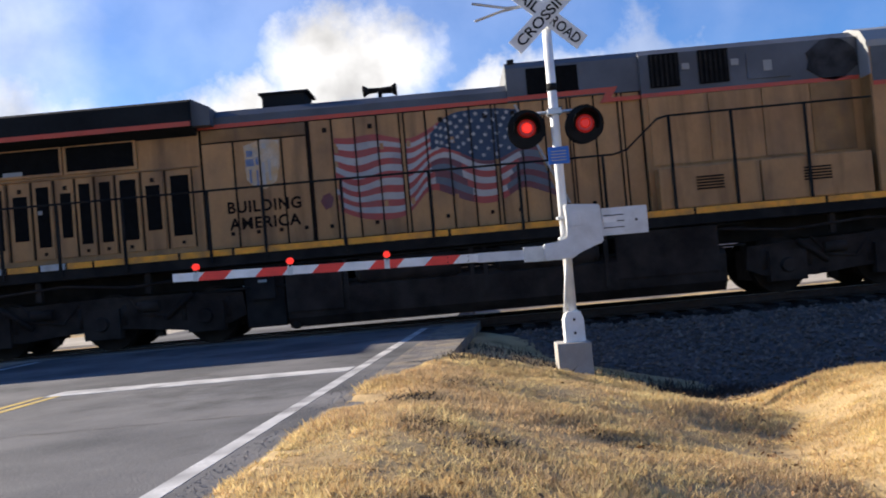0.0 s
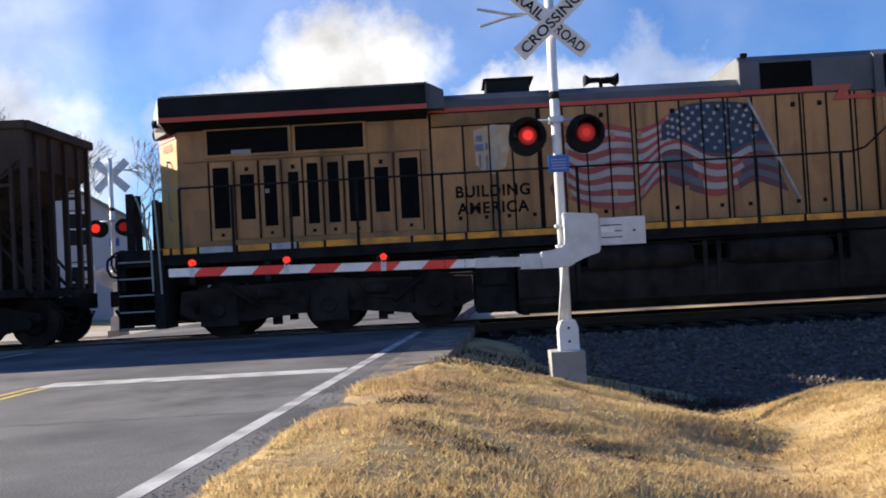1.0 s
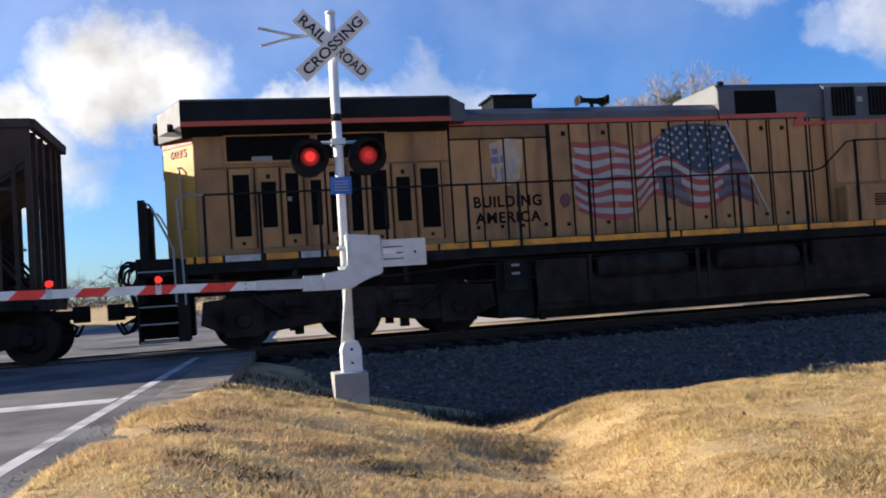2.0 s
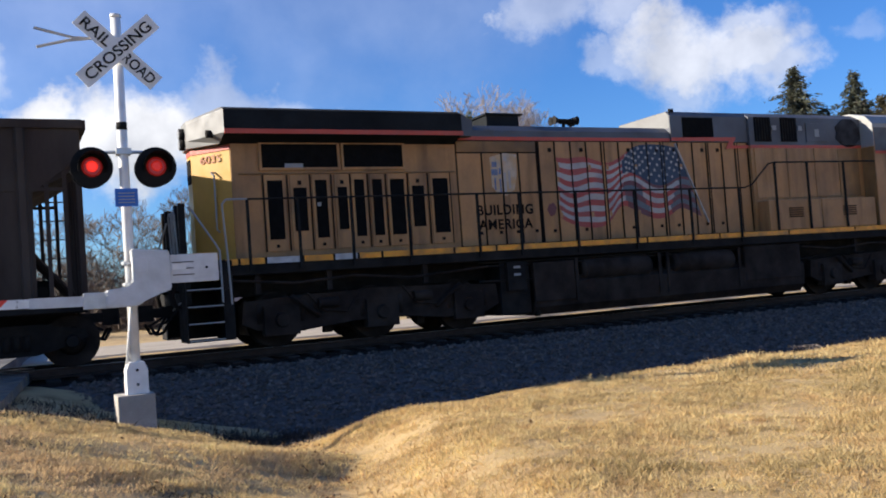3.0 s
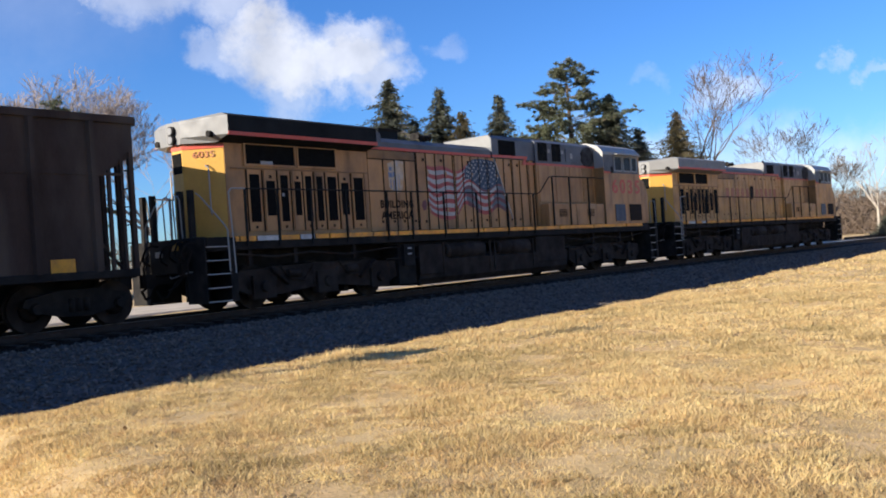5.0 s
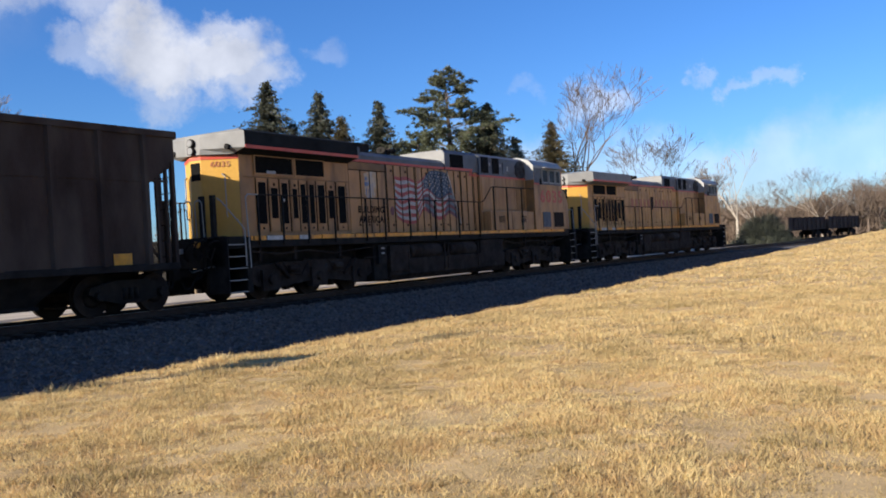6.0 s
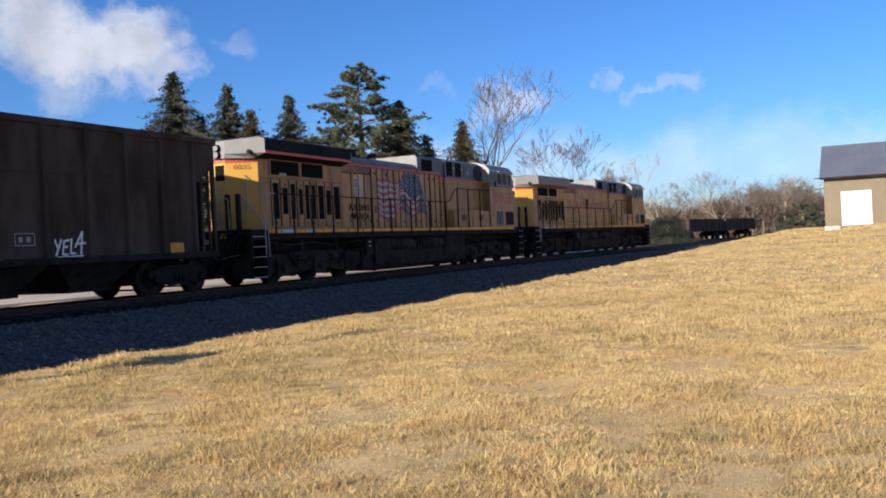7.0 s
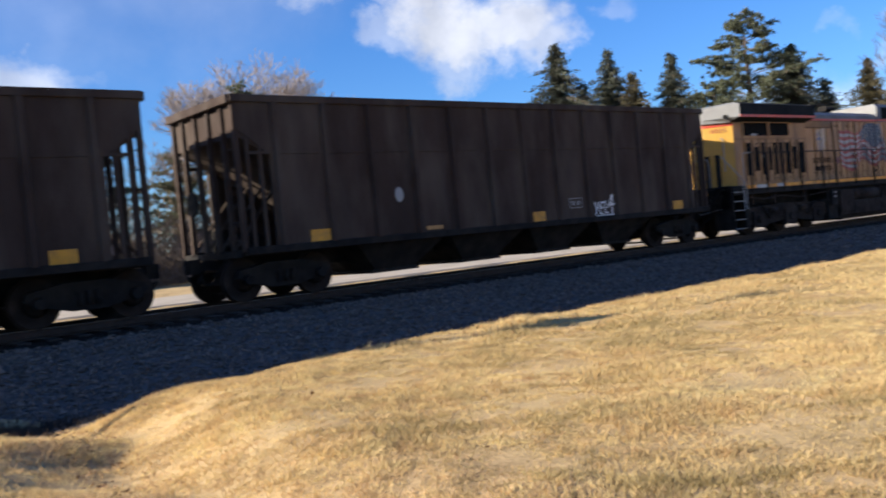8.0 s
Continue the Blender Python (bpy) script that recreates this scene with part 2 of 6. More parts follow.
M_WHITE = paint("white_paint", (0.78, 0.78, 0.77), 0.5, vary=0.06, scale=4, dirt=(0.45, 0.43, 0.4), dirt_amount=0.35, dirt_scale=5)
M_ALU = paint("galvanised_metal", (0.55, 0.56, 0.57), 0.4, metal=0.5, vary=0.12, scale=6)
M_GATEBOX = paint("pale_grey_housing", (0.62, 0.63, 0.64), 0.5, vary=0.08, scale=3, dirt=(0.35, 0.34, 0.32), dirt_amount=0.4, dirt_scale=4)
M_GATERED = paint("gate_red", (0.80, 0.05, 0.032), 0.45, vary=0.12, scale=5)
M_SIGNBLACK = paint("sign_black", (0.010, 0.010, 0.010), 0.8, vary=0.2, spec=.2)
M_BLUE = paint("blue_sign", (0.02, 0.13, 0.50), 0.4, vary=0.08)
M_CONCRETE = paint("concrete", (0.42, 0.40, 0.37), 0.9, vary=0.2, scale=3, bump=0.006, fine=60, dirt=(0.2, 0.18, 0.15), dirt_amount=0.5)
M_LAMPRED = glow("lit_red_lens", (1.0, 0.035, 0.02), 0.45)
M_LAMPMID = glow("half_lit_red_lens", (1.0, 0.035, 0.02), 0.16)
M_LAMPDIM = glow("dim_red_lens", (0.30, 0.012, 0.01), 0.22)
M_LENS = glass("headlight_glass", (0.22, 0.22, 0.22))
M_PANE = paint("dark_window_glass", (0.012, 0.014, 0.016), 0.45, vary=0.1, spec=.12)
M_BARK = paint("grey_bark", (0.13, 0.098, 0.075), 0.9, vary=0.3, scale=4, fine=25)
M_PALEBARK = paint("pale_bark", (0.42, 0.37, 0.31), 0.9, vary=0.25, scale=2, fine=25)
# twig colour lightened to carry sunlight on the large bare trees
M_SUNTWIG = paint("sunlit_grey_twigs", (0.36, 0.30, 0.27), 0.9, vary=0.25, scale=0.5, island=0.4)
M_TRAILER = paint("dull_grey_panels", (0.30, 0.29, 0.31), 0.7, vary=0.12, scale=1)
M_TWIG = paint("brown_twigs", (0.165, 0.12, 0.088), 0.9, vary=0.25, scale=0.5, island=0.5)
M_SPRUCE = paint("spruce_needles", (0.115, 0.125, 0.085), 0.8, vary=0.3, scale=0.6, island=0.75, trans=.3)
M_PINE = paint("pine_needles", (0.165, 0.18, 0.105), 0.8, vary=0.3, scale=0.6, island=0.7, trans=.3)
M_CEDAR = paint("brownish_cedar", (0.125, 0.105, 0.05), 0.8, vary=0.3, scale=0.6, island=0.7, trans=.3)
M_SIDING = paint("tan_metal_siding", (0.155, 0.118, 0.075), 0.6, vary=0.06, scale=0.7)
M_ROOF = paint("grey_metal_roof", (0.115, 0.125, 0.15), 0.5, vary=0.08, scale=0.5)
M_HOUSE = paint("white_clapboard", (0.44, 0.43, 0.44), 0.7, vary=0.08, scale=1)
M_SHINGLE = paint("weathered_shingle", (0.20, 0.19, 0.19), 0.9, vary=0.2, scale=2)
M_BRICK = paint("chimney_brick", (0.30, 0.23, 0.21), 0.9, vary=0.2, scale=4)


# ---- mesh helpers ----
def bx(bm, x0, x1, y0, y1, z0, z1):
    v = [bm.verts.new(p) for p in ((x0, y0, z0), (x1, y0, z0), (x1, y1, z0), (x0, y1, z0), (x0, y0, z1), (x1, y0, z1), (x1, y1, z1), (x0, y1, z1))]
    for f in ((3, 2, 1, 0), (4, 5, 6, 7), (0, 1, 5, 4), (1, 2, 6, 5), (2, 3, 7, 6), (3, 0, 4, 7)):
        bm.faces.new([v[i] for i in f])
    return v


def boxm(x0, x1, y0, y1, z0, z1, bevel=0.0):
    bm = bmesh.new()
    bx(bm, x0, x1, y0, y1, z0, z1)
    if bevel:
        bmesh.ops.bevel(bm, geom=bm.edges[:], offset=bevel, segments=2, affect="EDGES", profile=0.6)
    return bm


def tube(bm, p, q, r, r2=None, n=8, caps=True):
    p, q = Vector(p), Vector(q)
    r2 = r if r2 is None else r2
    d = (q - p).normalized()
    a = d.orthogonal().normalized()
    b = d.cross(a)
    rings = []
    for c, rr in ((p, r), (q, r2)):
        rings.append([bm.verts.new(c + (a * math.cos(2 * math.pi * i / n) + b * math.sin(2 * math.pi * i / n)) * rr) for i in range(n)])
    for i in range(n):
        f = bm.faces.new((rings[0][i], rings[0][(i + 1) % n], rings[1][(i + 1) % n], rings[1][i]))
        f.smooth = n > 6
    if caps:
        bm.faces.new(rings[0][::-1])
        bm.faces.new(rings[1])


def pipe(bm, pts, r, n=6):
    for a, b in zip(pts[:-1], pts[1:]):
        tube(bm, a, b, r, n=n)


def prism(bm, poly, a, b, axis="x"):
    """A closed outline, swept from a to b along an axis; the outline is in the two other axes."""
    def at(u, v, w):
        return {"x": (w, u, v), "y": (u, w, v), "z": (u, v, w)}[axis]
    lo, hi = [bm.verts.new(at(u, v, a)) for u, v in poly], [bm.verts.new(at(u, v, b)) for u, v in poly]
    k = len(poly)
    for i in range(k):
        bm.faces.new((lo[i], lo[(i + 1) % k], hi[(i + 1) % k], hi[i]))
    bm.faces.new(lo[::-1])
    bm.faces.new(hi)


def mesh_of(name, bm, material):
    bmesh.ops.recalc_face_normals(bm, faces=bm.faces[:])
    me = bpy.data.meshes.new(name)
    bm.to_mesh(me)
    bm.free()
    me.materials.append(material)
    return me


def part(name, bm, material, parent=None, label=""):
    ob = new(name, mesh_of(name, bm, material))
    ob.parent = parent
    return tagged(ob, label)


def soup(name, verts, faces, material, parent=None, label=""):
    me = bpy.data.meshes.new(name)
    me.from_pydata(verts, [], faces)
    me.materials.append(material)
    ob = new(name, me)
    ob.parent = parent
    return tagged(ob, label)


def words(name, text, x, z, y, height, material, parent, turn=0.0, plane="xz", width=None, label="", bold=0.0, spread=1.0):
    """Lettering as a thin mesh; its lower left corner at (x, y, z), facing -y or, for plane 'yz', -x."""
    cu = bpy.data.curves.new(name, "FONT")
    cu.body, cu.size, cu.extrude, cu.offset, cu.space_character = text, 1.0, 0.003, bold, spread
    tmp = bpy.data.objects.new(name, cu)
    scene.collection.objects.link(tmp)
    bpy.context.view_layer.update()
    me = bpy.data.meshes.new_from_object(tmp.evaluated_get(bpy.context.evaluated_depsgraph_get()))
    bpy.data.objects.remove(tmp)
    co = np.array([v.co[:] for v in me.vertices])
    lo, hi = co.min(0), co.max(0)
    sz = height / (hi[1] - lo[1])
    sx = sz if width is None else width / (hi[0] - lo[0])
    for v in me.vertices:
        u, w, d = (v.co.x - lo[0]) * sx, (v.co.y - lo[1]) * sz, v.co.z
        v.co = (u, -d, w) if plane == "xz" else (-d, -u, w)
    me.materials.append(material)
    ob = new(name, me)
    ob.parent = parent
    ob.matrix_basis = pose(x, y, z, 0, turn, 0)
    return tagged(ob, label)


# ---- the lie of the land ----
def track_y(x):
    d = np.clip(np.asarray(x, float) - 28, 0, None)
    return 18.12 - np.where(d < 100, 0.00091 * d * d, 9.1 + 0.182 * (d - 100))


def ss(t):
    t = np.clip(t, 0, 1)
    return t * t * (3 - 2 * t)


def road_x(y):
    return -1.25 + 0.085 * (np.asarray(y, float) - 10.3)


def bumps(x, y):
    return (np.sin(x * 6.1 + 2 * np.sin(y * 2.3)) * np.sin(y * 5.3 + 1.7 * np.sin(x * 3.1)) * 0.016 + np.sin(x * 1.7 + 1.3 * np.sin(y * 0.9)) * np.sin(y * 1.9 + 0.8 * np.sin(x * 1.1)) * 0.022
            + np.sin(x * 0.43 + y * 0.31) * np.sin(y * 0.52 - x * 0.2) * 0.018)


def ground_z(x, y):
    x, y = np.asarray(x, float), np.asarray(y, float)
    o = track_y(x) - y
    lawn = -0.42 + 0.98 * np.clip((x - 20) / 60, 0, 1.15) ** 1.6 + 0.42 * ss((3.5 - y) / 4.0) * ss((x - 55) / 22)
    away = np.clip(9.2 - y, 0, 7)
    ditch = 2.92 - 0.19 * away
    floor_z = -0.84 + 0.045 * away
    bank = floor_z + (lawn - floor_z) * ss((x - ditch) / 1.5)
    u = np.clip((ditch - x) / (3.2 - .12 * away), 0, 1)
    knoll = floor_z + (-0.01 - floor_z) * (0.75 * u + 0.25 * ss(u))
    knoll = knoll - 0.42 * ss((3.2 - y) / 3.2) * u
    near = np.where(x > ditch, bank, knoll)
    wob = 0.25 * np.sin(x * 0.9) + 0.15 * np.sin(x * 2.3)
    drop_lawn = ss((o - 6.2 + wob * .5) / 2.2)
    fall = np.clip((o - 3.9 + wob * .2) / 3.2, 0, 1)
    drop_knoll = 0.6 * fall + 0.4 * ss(fall)
    w = ss((x - 1.6) / 2.4)
    drop = drop_lawn * w + drop_knoll * (1 - w)
    z = -0.95 + (near + 0.95) * drop
    far = -0.95 + 0.62 * ss((-o - 4.0) / 3.0)
    z = np.where(o < 0, far, z) + bumps(x, y) * np.where((np.abs(o) > 6), 1, 0.2)
    r = road_x(y)
    onroad = ss((r + 0.48 + 0.62 * ss((y - 8.5) / 2.5) - x) / 0.5) * ss((x - (r - 8.4)) / 0.8)
    z = z * (1 - onroad) + -0.32 * onroad
    verge = -0.025 - 0.16 * ss((y - 10.4) / 1.4) + 0.008 * np.sin(y * 3.1) * np.sin(x * 4.3) - (0.25 + 0.04 * np.sin(y * 1.9)) * np.clip(x - r - 1.1 + .10 * np.sin(y * 2.7), 0, None)
    z = np.maximum(z, np.where((x > r + .8) & (o > 1.6) & (y > -5), verge, -9))
    left = ss((r - 7.8 - x) / 1.5) * (o > 4.5)
    return z * (1 - left) + (-0.22 + bumps(x, y)) * left


def axis_steps(lo, hi, fine_lo, fine_hi, step):
    core = list(np.arange(fine_lo, fine_hi, step))
    a, s = [], step
    v = fine_lo
    while v > lo:
        s *= 1.22
        v -= s
        a.append(v)
    b, s, v = [], step, core[-1]
    while v < hi:
        s *= 1.22
        v += s
        b.append(v)
    return np.array(a[::-1] + core + b)


def grid(name, xs, ys, zf, material):
    X, Y = np.meshgrid(xs, ys)
    Z = zf(X, Y)
    nx = len(xs)
    verts = np.stack([X, Y, Z], -1).reshape(-1, 3).tolist()
    faces = [(j * nx + i, j * nx + i + 1, (j + 1) * nx + i + 1, (j + 1) * nx + i) for j in range(len(ys) - 1) for i in range(nx - 1)]
    ob = soup(name, verts, faces, material)
    ob.data.polygons.foreach_set("use_smooth", [True] * len(faces))
    return ob


tagged(grid("ground", axis_steps(-1500, 1800, -4, 36, 0.25), axis_steps(-900, 2200, 2, 25, 0.22), ground_z, M_GROUND), "dry straw-coloured lawn with a shallow ditch beside the railway", "lawn", kind="structure")


def ribbon(name, xs, offs, zs, material, mid=track_y):
    """A band along the track: an outline of offsets towards the viewer and heights."""
    verts, faces, k = [], [], len(offs)
    for x in xs:
        c = float(mid(x))
        verts += [(x, c - o, z) for o, z in zip(offs, zs)]
    for i in range(len(xs) - 1):
        for j in range(k):
            a, b = i * k + j, i * k + (j + 1) % k
            faces.append((a, b, b + k, a + k))
    faces += [tuple(range(k))[::-1], tuple(range((len(xs) - 1) * k, len(xs) * k))]
    return soup(name, verts, faces, material)


XS = list(np.arange(-160, 30, 10.0)) + list(np.arange(30, 260, 3.0))
bed = tagged(ribbon("ballast", XS, [6.0, 5.2, 2.1, -2.1, -5.0, -5.0, 6.0], [-0.93, -0.80, -0.24, -0.24, -0.62, -1.3, -1.3], M_BED), "bed of crushed grey ballast stone under the track", "ballast", kind="structure")


# much darker strip of ballast along the middle of the bed
tagged(ribbon("fouled_ballast", XS, [2.0, 1.85, -1.85, -2.0], [-.25, -.215, -.215, -.25], M_DARKBALLAST), "very dark ballast between the rails", "ballast", kind="structure")


def rail(off):
    ob = ribbon("rail", XS, [off + .07, off + .07, off + .02, off + .02, off + .036, off + .036, off - .036, off - .036, off - .02, off - .02, off - .07, off - .07],
                [-.17, -.15, -.13, -.045, -.035, 0, 0, -.035, -.045, -.13, -.15, -.17], M_RAIL)
    tagged(ob, "rusty steel rail with a worn shiny head", "rail", kind="structure")
    head = ribbon("rail_head", XS, [off + .03, off + .03, off - .03, off - .03], [0.001, .004, .004, 0.001], M_RAILTOP)
    head.parent = ob
    return ob


rail(0.7525), rail(-0.7525)
tagged(ribbon("gravel_lane", XS, [-7.5, -7.6, -13.5, -13.6], [-0.34, -0.27, -0.27, -0.34], M_GRAVELROAD), "pale sunlit gravel lane beyond the railway", "lane", kind="structure")


def road_slab(name, a, b, y0, y1, z0, z1, material, n=40, label="", category=""):
    """A strip along the road, from a to b metres right of its edge line."""
    bm = bmesh.new()
    rows = []
    for i in range(n + 1):
        y = y0 + (y1 - y0) * i / n
        e = float(road_x(y))
        rows.append([bm.verts.new(p) for p in ((e + a, y, z1), (e + b, y, z1), (e + b, y, z0), (e + a, y, z0))])
    for p, q in zip(rows[:-1], rows[1:]):
        for j in range(4):
            bm.faces.new((p[j], p[(j + 1) % 4], q[(j + 1) % 4], q[j]))
    bm.faces.new(rows[0])
    bm.faces.new(rows[-1][::-1])
    ob = part(name, bm, material)
    if label:
        tagged(ob, label, category)
    return tagged(ob, kind="structure")


road_slab("road", -7.5, 0.32, -60, 16.9, -0.9, -0.045, M_ASPHALT, label="worn grey asphalt road leading over the crossing", category="road")
road_slab("road_beyond", -7.5, 0.32, 19.5, 90, -0.9, -0.045, M_ASPHALT, label="worn grey asphalt road beyond the crossing", category="road")
road_slab("crossing_panel", -8.2, 1.0, 17.53, 18.87, -0.6, -0.03, M_ASPHALT, 4, label="asphalt crossing panel between the rails", category="crossing")
road_slab("crossing_panel_near", -8.2, 1.0, 16.9, 17.36, -0.6, -0.03, M_ASPHALT, 4, label="asphalt crossing panel before the near rail", category="crossing")
road_slab("crossing_panel_far", -8.2, 1.0, 19.04, 19.5, -0.6, -0.03, M_ASPHALT, 4, label="asphalt crossing panel behind the far rail", category="crossing")
road_slab("shoulder", 0.32, 1.0, -60, 16.9, -0.9, -0.0455, M_SHOULDER, label="crumbling gravelly road shoulder", category="shoulder")
road_slab("edge_line", -0.05, 0.08, -60, 16.5, -0.05, -0.0425, M_LINE, label="painted white road edge line", category="road line")
road_slab("centre_line", -3.66, -3.56, -60, 10.2, -0.05, -0.0425, M_YLINE, label="painted yellow road centre line", category="road line")
road_slab("centre_line", -3.46, -3.36, -60, 10.2, -0.05, -0.0425, M_YLINE, label="painted yellow road centre line", category="road line")
road_slab("edge_line", -7.2, -7.06, -60, 16.5, -0.05, -0.0425, M_LINE, label="painted white road edge line", category="road line")
road_slab("stop_line", -3.56, -0.08, 10.15, 10.6, -0.05, -0.0415, M_LINE, 2, label="painted white stop line across the lane", category="road line")


def crack(y0, a, b, wander, seed, w=0.014):
    """A tar-dark crack across the road, wandering along it."""
    rc = random.Random(seed)
    bm = bmesh.new()
    n, y, prev = 26, y0, None
    for i in range(n + 1):
        e = float(road_x(y)) + a + (b - a) * i / n
        y += rc.gauss(0, wander)
        ww = w * rc.uniform(.4, 1.5)
        cur = [bm.verts.new((e, y - ww, -0.0405)), bm.verts.new((e, y + ww, -0.0405))]
        if prev:
            bm.faces.new((prev[0], cur[0], cur[1], prev[1]))
        prev = cur
    tagged(part("road_crack", bm, M_TIE), "dark crack across the asphalt", "crack", kind="structure")


for i, (y, a, b, wd) in enumerate(((7.3, -3.2, .3, .02), (9.3, -6.5, -.5, .05))):
    crack(y, a, b, wd, i, .006)

SXS = list(np.arange(92, 190, 4.0))


def siding_y(x):
    return 20.3 - 0.186 * (np.asarray(x, float) - 108.3)


tagged(ribbon("siding_ballast", SXS, [2.4, 1.6, -1.6, -2.4], [-0.6, -0.2, -0.2, -0.6], M_BED, siding_y), "ballast bed of a siding", "ballast", kind="structure")
for o in (.7525, -.7525):
    tagged(ribbon("siding_rail", SXS, [o + .04, o + .04, o - .04, o - .04], [-.2, 0, 0, -.2], M_RAIL, siding_y), "rusty rail of a siding", "rail", kind="structure")


# ---- rolling stock ----
def empty(name, label, category, group=""):
    return tagged(new(name), label, category, group)


WHEELS = []
LONG = 1.014
# joints between the doors of the engine hood; the narrow pairs are posts
SEAMS = (7.10, 7.53, 7.96, 8.39, 8.82, 8.90, 9.31, 9.73, 10.15, 10.57, 10.65, 11.1, 11.55, 12.0, 12.06, 12.5, 12.95, 13.03, 13.38)


def wheelset(parent, x, r):
    bm = bmesh.new()
    for s in (-1, 1):
        tube(bm, (0, s * 0.70, 0), (0, s * 0.82, 0), r, n=28)
        tube(bm, (0, s * 0.66, 0), (0, s * 0.70, 0), r + 0.028, n=28)
        tube(bm, (0, s * 0.82, 0), (0, s * 0.86, 0), r * 0.55, r * 0.35, n=16)
    tube(bm, (0, -0.98, 0), (0, 0.98, 0), 0.085, n=10)
    for k in range(5):
        a = k * 2 * math.pi / 5
        tube(bm, (math.cos(a) * r * .6, -0.84, math.sin(a) * r * .6), (math.cos(a) * r * .6, 0.84, math.sin(a) * r * .6), 0.03, n=6)
    ob = part("wheelset", bm, M_GRIME, parent)
    ob.matrix_basis = pose(x, 0, r)
    WHEELS.append((ob, x, r))
    return ob


def loco_bogie(parent, axles, r=0.53):
    mid = axles[1]
    lo, hi = min(axles), max(axles)
    bm = bmesh.new()
    for s in (-1, 1):
        y0, y1 = (s * 1.04, s * 1.22)
        prism(bm, [(lo - .75, .50), (lo - .45, .36), (lo + .5, .30), (mid - .55, .40), (mid + .55, .40), (hi - .5, .30), (hi + .45, .36), (hi + .75, .50), (hi + .7, .92), (hi - .4, .98), (mid, 1.02), (lo + .4, .98), (lo - .7, .92)], y0, y1, "y")
        for x in axles:
            bx(bm, x - .34, x + .34, s * 1.06, s * 1.30, .24, .80)
            tube(bm, (x, s * 1.28, r), (x, s * 1.38, r), .15, .12, n=14)
            for d in (-.42, .42):
                tube(bm, (x + d, s * 1.15, .48), (x + d, s * 1.15, .86), .085, n=10)
        for x in (axles[0] + axles[1]) / 2, (axles[1] + axles[2]) / 2:
            tube(bm, (x - .28, s * 1.26, .80), (x + .12, s * 1.26, .80), .10, n=10)
            bx(bm, x - .10, x + .06, s * .80, s * .96, .20, .62)
            pipe(bm, [(x - .5, s * 1.24, 1.02), (x - .2, s * 1.26, .66), (x + .3, s * 1.26, .60), (x + .6, s * 1.24, .95)], .022)
        tube(bm, (lo + .2, s * 1.32, .98), (lo + .75, s * 1.26, .55), .05, n=8)
        tube(bm, (hi - .2, s * 1.32, .98), (hi - .75, s * 1.26, .55), .05, n=8)
    bx(bm, lo - .3, hi + .3, -.5, .5, .62, 1.05)
    for x in axles:
        bx(bm, x - .42, x + .35, -.48, .48, .25, .85)
    ob = part("bogie", bm, M_GRIME, parent, "grimy three-axle bogie frame")
    for x in axles:
        wheelset(ob, x, r)
    return ob


def coupler(parent, x, way):
    bm = bmesh.new()
    bx(bm, min(x, x + way * .55), max(x, x + way * .55), -.09, .09, .74, .92)
    k = x + way * .55
    prism(bm, [(k, -.13), (k + way * .26, -.17), (k + way * .30, -.05), (k + way * .14, .02), (k + way * .27, .10), (k + way * .20, .17), (k, .14)], .68, .99, "z")
    part("coupler", bm, M_BLACK, parent)
    for s in (-1, 1):
        bm = bmesh.new()
        pipe(bm, [(x, s * .45, .95), (x + way * .25, s * .42, .72), (x + way * .42, s * .36, .45), (x + way * .55, s * .32, .42), (x + way * .66, s * .30, .62)], .03)
        part("air_hose", bm, M_BLACK, parent)
        bm = bmesh.new()
        pipe(bm, [(x, s * .62, 1.05), (x + way * .3, s * .60, .70), (x + way * .5, s * .52, .60)], .025)
        part("air_hose", bm, M_BLACK, parent)


